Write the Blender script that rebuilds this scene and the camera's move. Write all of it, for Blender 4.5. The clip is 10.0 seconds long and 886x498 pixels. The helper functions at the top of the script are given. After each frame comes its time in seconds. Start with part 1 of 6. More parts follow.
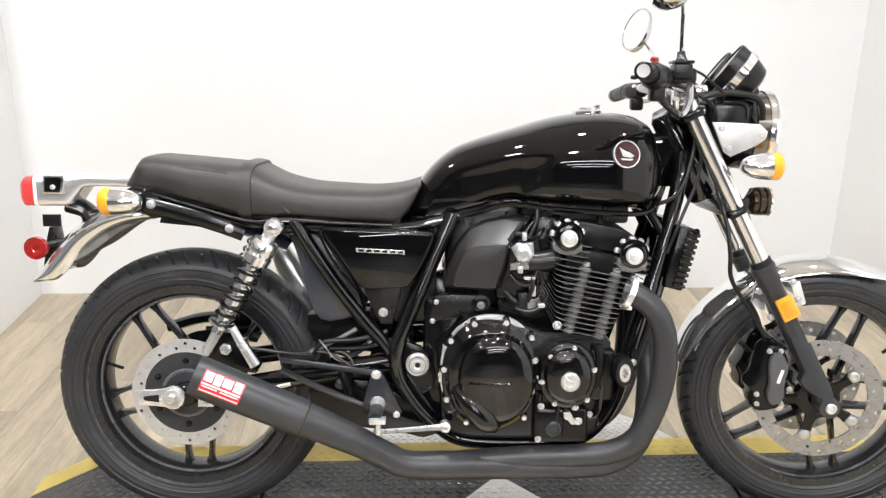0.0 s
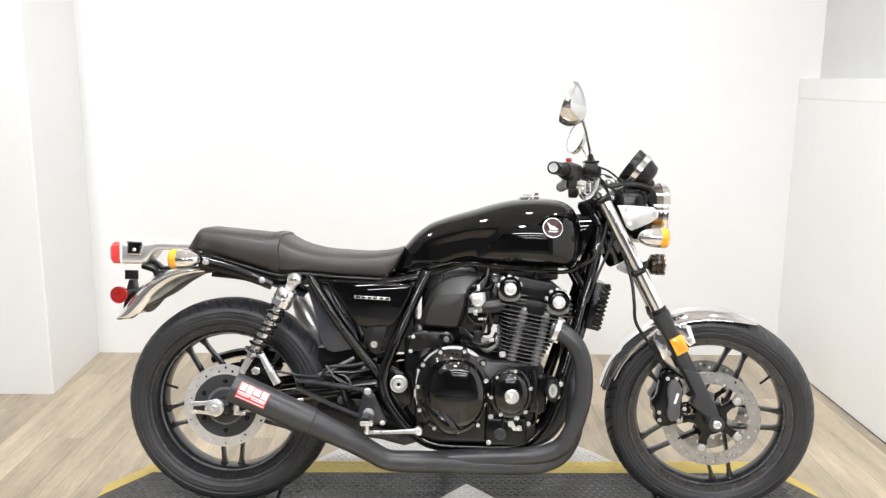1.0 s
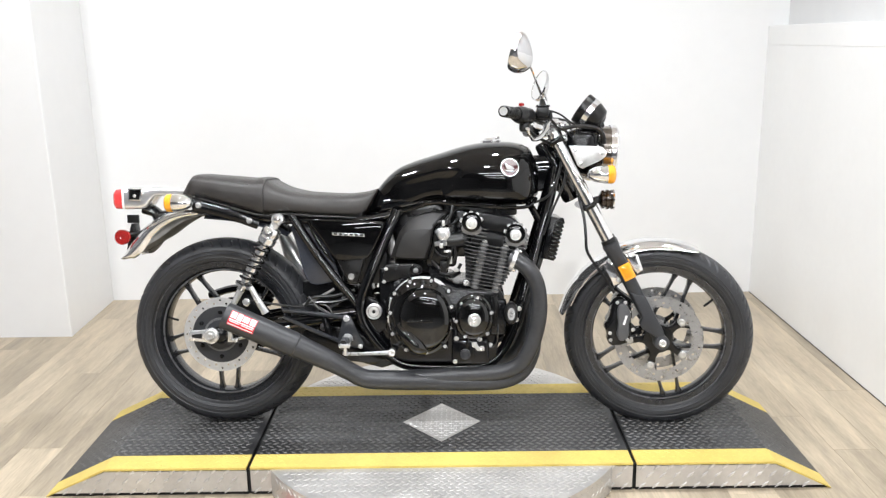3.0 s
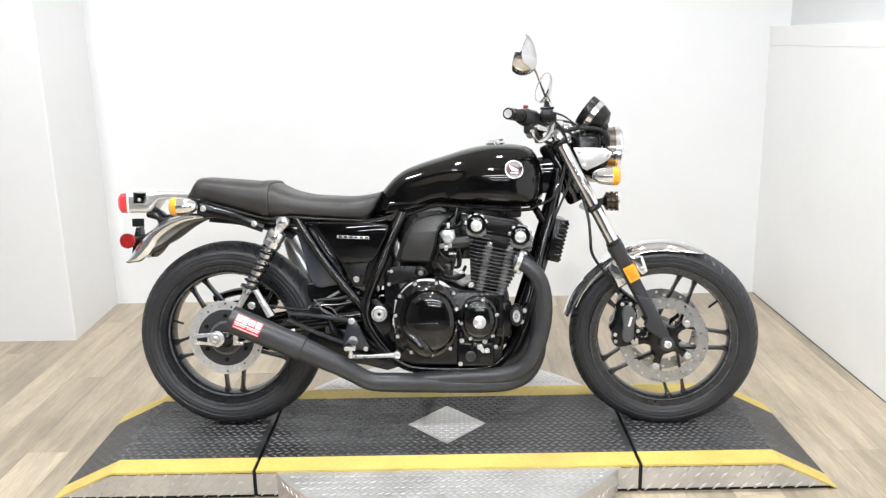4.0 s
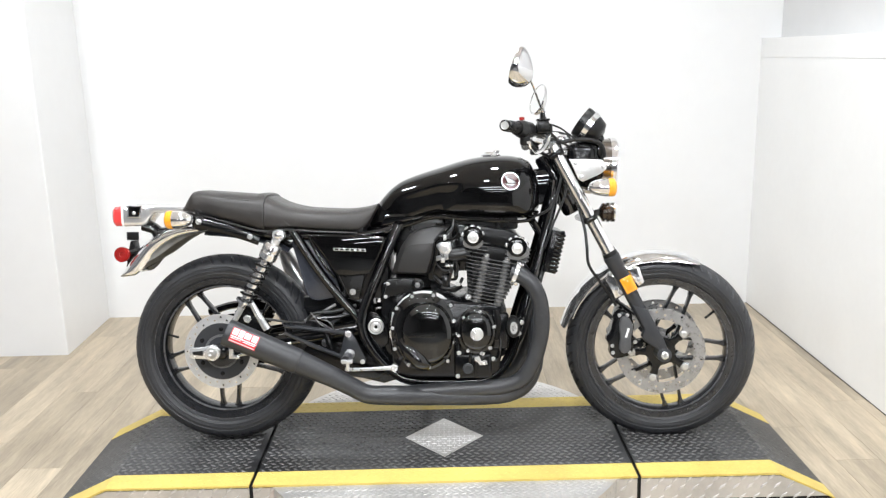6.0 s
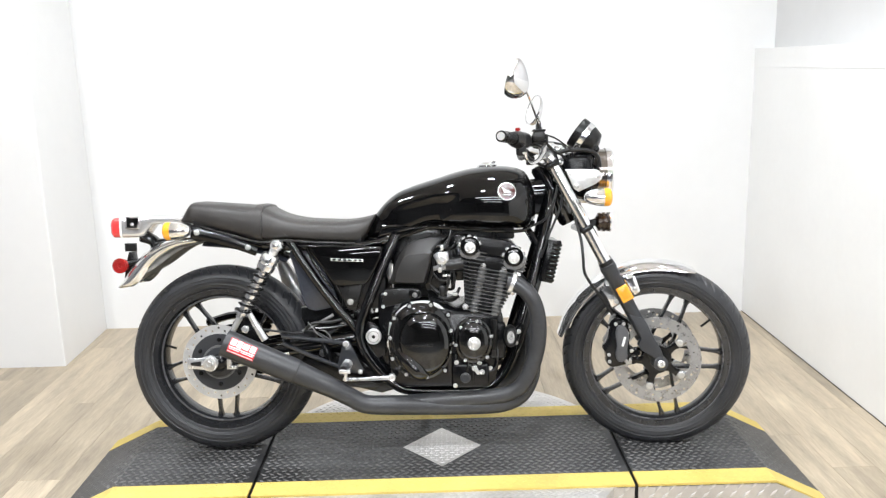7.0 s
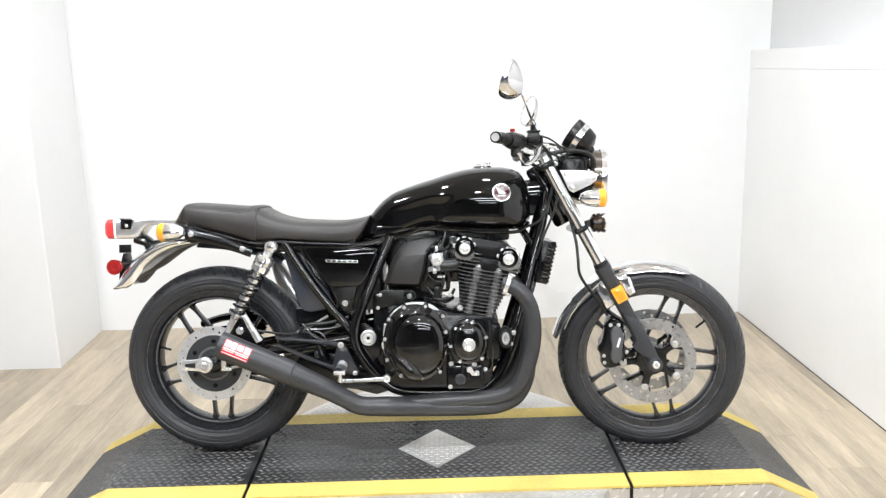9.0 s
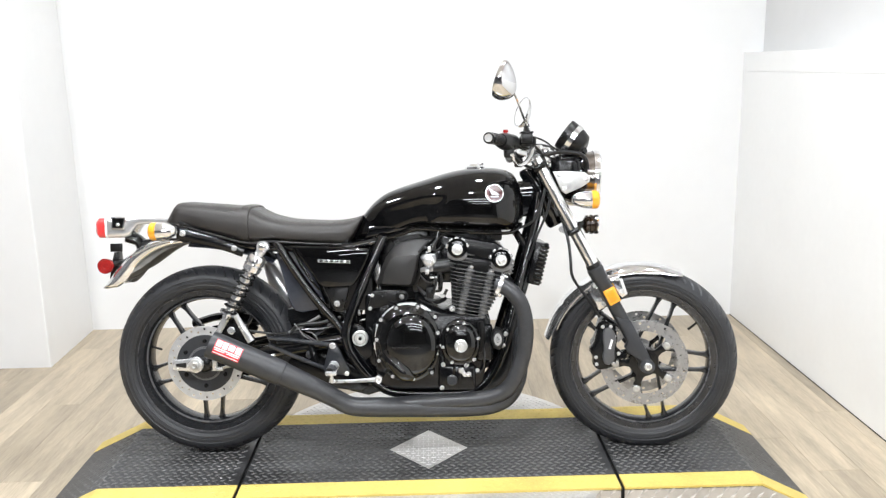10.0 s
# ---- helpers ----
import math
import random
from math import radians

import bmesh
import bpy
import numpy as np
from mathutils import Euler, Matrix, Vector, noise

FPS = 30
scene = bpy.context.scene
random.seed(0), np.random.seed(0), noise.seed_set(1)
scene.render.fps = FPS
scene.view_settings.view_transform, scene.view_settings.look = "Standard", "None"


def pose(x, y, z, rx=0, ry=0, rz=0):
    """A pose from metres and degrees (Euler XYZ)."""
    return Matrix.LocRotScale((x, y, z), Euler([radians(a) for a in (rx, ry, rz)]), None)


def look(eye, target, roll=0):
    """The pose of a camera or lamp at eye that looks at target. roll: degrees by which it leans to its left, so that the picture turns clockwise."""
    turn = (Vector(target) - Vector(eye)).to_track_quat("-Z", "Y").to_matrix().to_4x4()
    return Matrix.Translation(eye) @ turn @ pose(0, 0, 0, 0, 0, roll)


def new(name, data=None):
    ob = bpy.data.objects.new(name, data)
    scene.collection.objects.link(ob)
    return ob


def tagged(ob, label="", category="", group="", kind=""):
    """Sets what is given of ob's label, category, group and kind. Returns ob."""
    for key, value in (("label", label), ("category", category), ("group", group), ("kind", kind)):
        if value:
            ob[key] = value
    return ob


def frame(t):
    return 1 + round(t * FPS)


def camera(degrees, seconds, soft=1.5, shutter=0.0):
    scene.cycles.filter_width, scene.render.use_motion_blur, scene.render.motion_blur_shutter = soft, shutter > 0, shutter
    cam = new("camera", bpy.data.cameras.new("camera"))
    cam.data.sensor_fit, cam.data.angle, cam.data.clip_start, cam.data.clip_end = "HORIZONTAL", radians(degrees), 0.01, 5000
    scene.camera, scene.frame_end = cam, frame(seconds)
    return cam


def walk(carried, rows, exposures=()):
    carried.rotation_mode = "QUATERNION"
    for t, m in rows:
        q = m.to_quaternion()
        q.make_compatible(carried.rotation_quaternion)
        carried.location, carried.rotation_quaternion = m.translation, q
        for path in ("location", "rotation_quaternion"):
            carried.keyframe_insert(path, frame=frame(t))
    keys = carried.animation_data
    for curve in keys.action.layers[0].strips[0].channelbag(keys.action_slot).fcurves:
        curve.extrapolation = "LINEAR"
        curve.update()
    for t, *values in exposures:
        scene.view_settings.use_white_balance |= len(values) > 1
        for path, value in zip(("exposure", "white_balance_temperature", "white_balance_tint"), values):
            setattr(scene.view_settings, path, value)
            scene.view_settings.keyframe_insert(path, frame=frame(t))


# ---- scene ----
cam = camera(55.8, 10.0, soft=1.3)
PATH = [
    (0, (-0.239, -1.812, 1.345), (-0.15, 0.089, 0.73), 0.4),
    (0.5, (-0.139, -2.186, 1.385), (-0.06, -0.244, 0.914), 0.2),
    (1, (-0.121, -2.467, 1.408), (-0.093, -0.506, 1.014), 0.5),
    (1.5, (-0.139, -2.638, 1.394), (-0.103, -0.703, 0.89), 0.8),
    (2, (-0.031, -2.695, 1.392), (-0.014, -0.762, 0.88), 1.0),
    (2.2, (-0.021, -2.702, 1.36), (0.018, -0.762, 0.875), 0.8),
    (2.5, (0.04, -2.732, 1.389), (0.034, -0.792, 0.901), -0.6),
    (4, (0.025, -2.738, 1.398), (0.006, -0.797, 0.914), -1.2),
    (4.5, (0.02, -2.728, 1.4), (0.012, -0.779, 0.95), -1.7),
    (5, (0.018, -2.728, 1.398), (0.001, -0.78, 0.943), -1.4),
    (5.5, (0.01, -2.729, 1.396), (0.007, -0.783, 0.936), -1.2),
    (7, (0.002, -2.748, 1.403), (0.016, -0.796, 0.968), -1.5),
    (7.5, (0.004, -2.751, 1.403), (0.019, -0.797, 0.978), -1.2),
    (8, (0.002, -2.749, 1.4), (0.02, -0.795, 0.972), -1.1),
    (8.5, (0.005, -2.75, 1.4), (0.028, -0.795, 0.976), -1.2),
    (9, (0.011, -2.746, 1.4), (0.031, -0.793, 0.969), -1.5),
    (9.5, (0.013, -2.744, 1.398), (0.044, -0.79, 0.971), -1.0),
    (10, (0.015, -2.742, 1.398), (0.05, -0.789, 0.969), -1.1),
]
STOPS = [(0, 0.07, 6620, 11), (2.5, 0.05, 6490, 11), (4, 0.04, 6400, 10), (5.5, 0.05, 6400, 10), (7, 0.15, 6390, 10), (10, 0.15, 6390, 10)]
walk(cam, [(t, look(eye, target, roll)) for t, eye, target, roll in PATH], STOPS)

# ---- light ----
world = bpy.data.worlds.new("room_air")
scene.world = world
world.use_nodes = True
world.node_tree.nodes["Background"].inputs[0].default_value = (0.9, 0.95, 1.0, 1)
world.node_tree.nodes["Background"].inputs[1].default_value = 0.3
LAMP_W = 64.0

# ---- numbers of the place ----
DECK = 0.095          # height of the platform's top
BACK_Y, RIGHT_X, LEFT_X, PIER_Y = 1.740, 1.70, -1.83, 1.147
CORNER_X = -1.853     # where the pier meets the back wall
CEIL = 3.15


# ---- materials ----
def material(name, color, rough=0.5, metal=0.0, spread=0.0, scale=8.0, bump=0.0, bump_scale=200.0, coat=0.0,
             stretch=(1, 1, 1), emit=0.0, specular=0.5, per_piece=0.0, rough_spread=0.0, transmission=0.0, ior=1.45):
    """A surface with a base colour that wanders by spread at two scales, worn gloss and fine relief."""
    m = bpy.data.materials.new(name)
    m.use_nodes = True
    nt = m.node_tree
    b = nt.nodes["Principled BSDF"]
    b.inputs["Base Color"].default_value = (*color, 1)
    b.inputs["Roughness"].default_value = rough
    b.inputs["Metallic"].default_value = metal
    b.inputs["Coat Weight"].default_value = coat
    b.inputs["Specular IOR Level"].default_value = specular
    b.inputs["Coat Roughness"].default_value = 0.04
    b.inputs["Transmission Weight"].default_value = transmission
    b.inputs["IOR"].default_value = ior
    if emit:
        b.inputs["Emission Color"].default_value = (*color, 1)
        b.inputs["Emission Strength"].default_value = emit
    link = nt.links.new
    co = nt.nodes.new("ShaderNodeTexCoord")
    mp = nt.nodes.new("ShaderNodeMapping")
    mp.inputs["Scale"].default_value = stretch
    link(co.outputs["Object"], mp.inputs[0])
    if spread or rough_spread or per_piece:
        n1 = nt.nodes.new("ShaderNodeTexNoise")
        n1.inputs["Scale"].default_value = scale
        n1.inputs["Detail"].default_value = 6
        n2 = nt.nodes.new("ShaderNodeTexNoise")
        n2.inputs["Scale"].default_value = scale * 9
        n2.inputs["Detail"].default_value = 3
        link(mp.outputs[0], n1.inputs["Vector"])
        link(mp.outputs[0], n2.inputs["Vector"])
        mix = nt.nodes.new("ShaderNodeMath")
        mix.operation = "MULTIPLY_ADD"
        mix.inputs[1].default_value = 0.35
        link(n2.outputs["Fac"], mix.inputs[0])
        half = nt.nodes.new("ShaderNodeMath")
        half.operation = "MULTIPLY"
        half.inputs[1].default_value = 0.65
        link(n1.outputs["Fac"], half.inputs[0])
        link(half.outputs[0], mix.inputs[2])
        fac = mix.outputs[0]
        if spread or per_piece:
            ramp = nt.nodes.new("ShaderNodeMapRange")
            ramp.inputs["From Min"].default_value = 0.3
            ramp.inputs["From Max"].default_value = 0.7
            ramp.inputs["To Min"].default_value = 1 - spread
            ramp.inputs["To Max"].default_value = 1 + spread
            link(fac, ramp.inputs["Value"])
            out = ramp.outputs[0]
            if per_piece:
                info = nt.nodes.new("ShaderNodeObjectInfo")
                pr = nt.nodes.new("ShaderNodeMapRange")
                pr.inputs["To Min"].default_value = 1 - per_piece
                pr.inputs["To Max"].default_value = 1 + per_piece
                link(info.outputs["Random"], pr.inputs["Value"])
                mul = nt.nodes.new("ShaderNodeMath")
                mul.operation = "MULTIPLY"
                link(out, mul.inputs[0])
                link(pr.outputs[0], mul.inputs[1])
                out = mul.outputs[0]
                shift = nt.nodes.new("ShaderNodeVectorMath")
                shift.operation = "SCALE"
                comb = nt.nodes.new("ShaderNodeCombineXYZ")
                for k in range(3):
                    link(info.outputs["Random"], comb.inputs[k])
                shift.inputs["Scale"].default_value = 37.0
                link(comb.outputs[0], shift.inputs[0])
                link(shift.outputs[0], mp.inputs["Location"])
            v = nt.nodes.new("ShaderNodeVectorMath")
            v.operation = "SCALE"
            v.inputs[0].default_value = color
            link(out, v.inputs["Scale"])
            link(v.outputs[0], b.inputs["Base Color"])
        if rough_spread:
            rr = nt.nodes.new("ShaderNodeMapRange")
            rr.inputs["From Min"].default_value = 0.3
            rr.inputs["From Max"].default_value = 0.7
            rr.inputs["To Min"].default_value = max(rough - rough_spread, 0.02)
            rr.inputs["To Max"].default_value = rough + rough_spread
            link(fac, rr.inputs["Value"])
            link(rr.outputs[0], b.inputs["Roughness"])
    if bump:
        n3 = nt.nodes.new("ShaderNodeTexNoise")
        n3.inputs["Scale"].default_value = bump_scale
        n3.inputs["Detail"].default_value = 4
        link(mp.outputs[0], n3.inputs["Vector"])
        bp = nt.nodes.new("ShaderNodeBump")
        bp.inputs["Strength"].default_value = bump
        bp.inputs["Distance"].default_value = 0.002
        link(n3.outputs["Fac"], bp.inputs["Height"])
        link(bp.outputs[0], b.inputs["Normal"])
    return m


WALL = material("white wall paint", (0.79, 0.79, 0.785), 0.45, spread=0.02, scale=1.5, bump=0.06, bump_scale=350)
TRIM = material("white paint for trim and brightened wall", (0.84, 0.84, 0.83), 0.4, spread=0.02, scale=3)
# grey base stands in for the light falling off along the upper wall
FAR = material("wall paint dimmed to pale grey", (0.66, 0.66, 0.655), 0.6, spread=0.03, scale=1.5)
# tuned for reflections only: the shop behind the camera is never seen
SHOP = material("grey for unseen shop walls", (0.16, 0.16, 0.165), 0.7, spread=0.06, scale=1.2)
CEILING = material("off-white ceiling paint", (0.80, 0.765, 0.73), 0.85, spread=0.03, scale=4, bump=0.1)
DARK_CEILING = material("dark grey for unseen ceiling", (0.07, 0.07, 0.07), 0.85, spread=0.05, scale=3)
PLANK = material("pale oak vinyl plank", (0.405, 0.339, 0.248), 0.40, spread=0.36, scale=2.6, bump=0.08, bump_scale=60,
                 stretch=(7, 0.7, 1), per_piece=0.18, rough_spread=0.08)
SEAM = material("dark plank seam", (0.35, 0.30, 0.22), 0.7, spread=0.1)
GLOSS = material("gloss black paint", (0.003, 0.003, 0.0032), 0.025, spread=0.2, scale=3, specular=0.6)
FRAME = material("black frame enamel", (0.0034, 0.0036, 0.0042), 0.035, spread=0.2, scale=20, rough_spread=0.012, specular=1.0)
COVER = material("gloss black engine enamel", (0.0035, 0.0035, 0.0035), 0.06, spread=0.2, scale=12, rough_spread=0.02, specular=0.8)
SATIN = material("satin black coating", (0.0046, 0.0048, 0.0054), 0.18, spread=0.25, scale=15, bump=0.06, bump_scale=600, rough_spread=0.07, specular=0.45)
INTAKE = material("satin black plastic", (0.017, 0.0162, 0.0155), 0.36, spread=0.12, scale=20, rough_spread=0.04, specular=0.7)
RIM = material("satin black wheel paint", (0.018, 0.0188, 0.021), 0.19, spread=0.2, scale=15, rough_spread=0.05, specular=0.8)
LEG = material("dark grey fork paint", (0.034, 0.0355, 0.0395), 0.34, spread=0.15, scale=15, bump=0.08, bump_scale=600, rough_spread=0.06)
PIPE = material("matte black exhaust coating", (0.039, 0.0398, 0.0425), 0.38, spread=0.25, scale=9, bump=0.12, bump_scale=500, rough_spread=0.08, specular=0.5)
PLASTIC = material("grained black plastic", (0.006, 0.006, 0.0062), 0.30, spread=0.2, scale=25, bump=0.15, bump_scale=900, rough_spread=0.06, specular=0.5)
PANEL = material("dark blue-grey inner plastic", (0.044, 0.049, 0.063), 0.20, spread=0.15, scale=8, bump=0.05, bump_scale=600, specular=0.8)
SPLASH = material("grey splash guard plastic", (0.21, 0.205, 0.19), 0.35, spread=0.2, scale=20, bump=0.1, bump_scale=400)
RUBBER = material("tyre rubber", (0.0285, 0.0293, 0.0322), 0.42, spread=0.35, scale=12, bump=0.16, bump_scale=400, rough_spread=0.10, specular=0.5)
GRIP = material("grip rubber", (0.008, 0.008, 0.008), 0.36, spread=0.2, scale=30, specular=0.5)
LEATHER = material("black seat vinyl", (0.0310, 0.0280, 0.0258), 0.36, spread=0.2, scale=10, bump=0.4, bump_scale=700, rough_spread=0.06)
CHROME = material("chrome plate", (0.84, 0.84, 0.845), 0.05, 0.93, spread=0.03, scale=20, rough_spread=0.03)
BRIGHT = material("polished alloy", (0.76, 0.76, 0.755), 0.24, 0.70, spread=0.08, scale=40, rough_spread=0.08)
ALLOY = material("cast alloy", (0.62, 0.62, 0.61), 0.38, 0.75, spread=0.12, scale=50, bump=0.1, bump_scale=700)
DISC = material("brushed disc steel", (0.66, 0.665, 0.675), 0.38, 0.68, spread=0.10, scale=60, rough_spread=0.08)
FRONT_DISC = material("grey brushed disc steel", (0.37, 0.375, 0.385), 0.30, 0.8, spread=0.15, scale=60, rough_spread=0.08)
FIN = material("dark cast fin", (0.0050, 0.0050, 0.0052), 0.28, spread=0.3, scale=40, bump=0.12, bump_scale=500, specular=0.3)
FINEDGE = material("grey fin edge", (0.18, 0.18, 0.178), 0.32, 0.5, spread=0.5, scale=30)
CAST = material("dark grey casting", (0.22, 0.22, 0.218), 0.36, 0.4, spread=0.3, scale=40, bump=0.1, bump_scale=500)
RED_LENS = material("red lens plastic", (0.32, 0.016, 0.014), 0.14, spread=0.12, scale=60, coat=0.8)
TAIL_LENS = material("bright red lens plastic", (0.78, 0.055, 0.055), 0.14, spread=0.10, scale=60, coat=0.8)
# stands for chrome: the bright reflection is put into a pale half-metal base
PLUG = material("pale metal with reflections in its colour", (0.84, 0.84, 0.83), 0.22, 0.55, spread=0.08, scale=60, rough_spread=0.05)
AMBER = material("amber lens plastic", (0.92, 0.40, 0.025), 0.12, spread=0.08, scale=60, coat=0.8)
GLASS = material("clear lens glass", (0.95, 0.95, 0.95), 0.03, transmission=1.0)
SHELL = material("mirror chrome", (0.72, 0.72, 0.73), 0.05, 1.0, spread=0.03, scale=20)
MIRROR = material("mirror glass", (0.9, 0.9, 0.9), 0.015, 1.0)
RED = material("red print", (0.72, 0.035, 0.05), 0.4, spread=0.06, scale=60)
WHITE = material("white print", (0.8, 0.8, 0.8), 0.4, spread=0.04, scale=60)
BADGE_RED = material("dark red enamel", (0.040, 0.007, 0.008), 0.2, spread=0.1, scale=60)
MAT_BLACK = material("black rubber deck mat", (0.040, 0.040, 0.041), 0.38, spread=0.35, scale=5, bump=0.2, bump_scale=300, rough_spread=0.10)
# lighter than the mat: wear, plus the bars' sheen put into the colour
MAT_BAR = material("worn rubber bar with sheen in its colour", (0.105, 0.103, 0.100), 0.33, spread=0.5, scale=4, rough_spread=0.10)
YELLOW = material("yellow border paint", (0.64, 0.49, 0.13), 0.5, spread=0.12, scale=9, bump=0.1, bump_scale=300)
TREAD = material("aluminium tread plate", (0.60, 0.585, 0.565), 0.38, 0.65, spread=0.12, scale=8, rough_spread=0.10)
# lighter than the plate that the bars stand on
TREAD_BAR = material("pale tread bar", (0.74, 0.73, 0.72), 0.36, 0.7, spread=0.15, scale=60)
SHOPFLOOR = material("unseen grey floor", (0.13, 0.13, 0.13), 0.5, spread=0.15, scale=2, bump=0.05)
# for black parts, and for pieces that paint the shade of slots
DARK = material("black for parts and shaded gaps", (0.006, 0.006, 0.006), 0.8, spread=0.1)
GLOW = material("white light diffuser", (1.0, 0.985, 0.965), 0.5, emit=12.0)
FAR_GLOW = material("white strip light diffuser", (0.965, 0.98, 1.0), 0.5, emit=40.0)
BRONZE = material("dark bronze lacquer", (0.030, 0.018, 0.010), 0.12, 0.3, spread=0.3, scale=40, rough_spread=0.04, coat=0.6)
SILVER = material("bright silver finish", (0.80, 0.80, 0.80), 0.16, 0.72, spread=0.04, scale=25, rough_spread=0.05)
HANGER = material("semi-gloss hanger paint", (0.024, 0.0255, 0.029), 0.16, spread=0.2, scale=25, rough_spread=0.05, specular=0.9)
SMOKED = material("smoky chrome", (0.26, 0.24, 0.22), 0.14, 0.95, spread=0.06, scale=20, rough_spread=0.04)
CALIPER = material("grey caliper paint", (0.080, 0.080, 0.084), 0.38, spread=0.15, scale=30, bump=0.08, bump_scale=600)
ORANGE = material("orange reflector plastic", (0.86, 0.33, 0.014), 0.16, spread=0.12, scale=60, coat=0.8)
# paler than the rim: its edge highlight is put into this colour
RIM_GLINT = material("pale ring painting the rim's highlight", (0.15, 0.15, 0.16), 0.26, 0.5, spread=0.20, scale=9, rough_spread=0.08)
LAMP_BODY = material("white lamp housing", (0.8, 0.8, 0.8), 0.4, spread=0.02)


# ---- mesh tools ----
def link_mesh(name, bm, mat, smooth=35.0):
    me = bpy.data.meshes.new(name)
    bmesh.ops.recalc_face_normals(bm, faces=bm.faces)
    bm.to_mesh(me)
    bm.free()
    me.materials.append(mat)
    if smooth:
        me.shade_smooth()
        me.set_sharp_from_angle(angle=radians(smooth))
    return new(name, me)


def part(name, bm, mat, parent, label="", smooth=35.0):
    """Links a bmesh as one mesh object under a thing or a part; the parts' places are in the thing's own space."""
    ob = link_mesh(name, bm, mat, smooth)
    ob.parent = parent
    if label:
        ob["label"] = label
    return ob


FLIP = Matrix.Diagonal((1, -1, 1, 1))


def both(name, bm, mat, parent, label="", smooth=35.0):
    """A part on the right side, and its mirror image on the left."""
    other = bm.copy()
    a = part(name, bm, mat, parent, label, smooth)
    bmesh.ops.transform(other, matrix=FLIP, verts=other.verts)
    b = part(name, other, mat, parent, label, smooth)
    return a, b


def join(*bms):
    out = bms[0]
    for b in bms[1:]:
        me = bpy.data.meshes.new("t")
        b.to_mesh(me)
        b.free()
        out.from_mesh(me)
        bpy.data.meshes.remove(me)
    return out


def box(x0, x1, y0, y1, z0, z1, bevel=0.0, seg=2):
    bm = bmesh.new()
    bmesh.ops.create_cube(bm, size=1)
    bmesh.ops.scale(bm, vec=(abs(x1 - x0), abs(y1 - y0), abs(z1 - z0)), verts=bm.verts)
    bmesh.ops.translate(bm, vec=((x0 + x1) / 2, (y0 + y1) / 2, (z0 + z1) / 2), verts=bm.verts)
    if bevel:
        bmesh.ops.bevel(bm, geom=list(bm.edges), offset=bevel, segments=seg, affect="EDGES", profile=0.5)
    return bm


def turned(bm, m):
    bmesh.ops.transform(bm, matrix=m, verts=bm.verts)
    return bm


def catmull(points, steps=8):
    pts = [Vector(p) for p in points]
    if len(pts) < 3:
        return pts
    ext = [2 * pts[0] - pts[1]] + pts + [2 * pts[-1] - pts[-2]]
    out = []
    for i in range(1, len(ext) - 2):
        p0, p1, p2, p3 = ext[i - 1:i + 3]
        for k in range(steps):
            t = k / steps
            out.append(0.5 * (2 * p1 + (p2 - p0) * t + (2 * p0 - 5 * p1 + 4 * p2 - p3) * t * t + (3 * p1 - p0 - 3 * p2 + p3) * t ** 3))
    return out + [pts[-1]]


def tube(points, r, seg=14, steps=8, flat=1.0, caps=True):
    """A round bar along a smooth line; r a number, or one radius for each given point."""
    path = catmull(points, steps)
    n = len(path)
    if isinstance(r, (tuple, list)):
        at = np.linspace(0, len(r) - 1, n)
        rad = [float(q) for q in np.interp(at, range(len(r)), r)]
    else:
        rad = [r] * n
    bm = bmesh.new()
    rings = []
    side = None
    for i, p in enumerate(path):
        d = (path[min(i + 1, n - 1)] - path[max(i - 1, 0)]).normalized()
        if side is None:
            side = d.orthogonal().normalized()
            if abs(d.y) < 0.9:
                side = (Vector((0, 1, 0)) - d * d.y).normalized()
        side = (side - d * side.dot(d)).normalized()
        up = d.cross(side)
        rings.append([bm.verts.new(p + rad[i] * (math.cos(a) * side * flat + math.sin(a) * up))
                      for a in (2 * math.pi * k / seg for k in range(seg))])
    for a, b in zip(rings, rings[1:]):
        for k in range(seg):
            bm.faces.new((a[k], a[(k + 1) % seg], b[(k + 1) % seg], b[k]))
    if caps:
        bm.faces.new(rings[0][::-1])
        bm.faces.new(rings[-1])
    return bm


def turning(profile, origin, axis, seg=40, close=False):
    """A turned body: profile rows are (distance along the axis, radius)."""
    axis = Vector(axis).normalized()
    u = axis.orthogonal().normalized()
    v = axis.cross(u)
    o = Vector(origin)
    bm = bmesh.new()
    rings = []
    for d, r in profile:
        if r < 1e-6:
            rings.append([bm.verts.new(o + axis * d)])
        else:
            rings.append([bm.verts.new(o + axis * d + r * (math.cos(a) * u + math.sin(a) * v))
                          for a in (2 * math.pi * k / seg for k in range(seg))])
    pairs = list(zip(rings, rings[1:])) + ([(rings[-1], rings[0])] if close else [])
    for a, b in pairs:
        for k in range(seg):
            j = (k + 1) % seg
            if len(a) == 1 and len(b) > 1:
                bm.faces.new((a[0], b[j], b[k]))
            elif len(b) == 1 and len(a) > 1:
                bm.faces.new((a[k], a[j], b[0]))
            elif len(a) > 1:
                bm.faces.new((a[k], a[j], b[j], b[k]))
    if not close:
        for ring in (rings[0], rings[-1]):
            if len(ring) > 1:
                bm.faces.new(ring)
    return bm


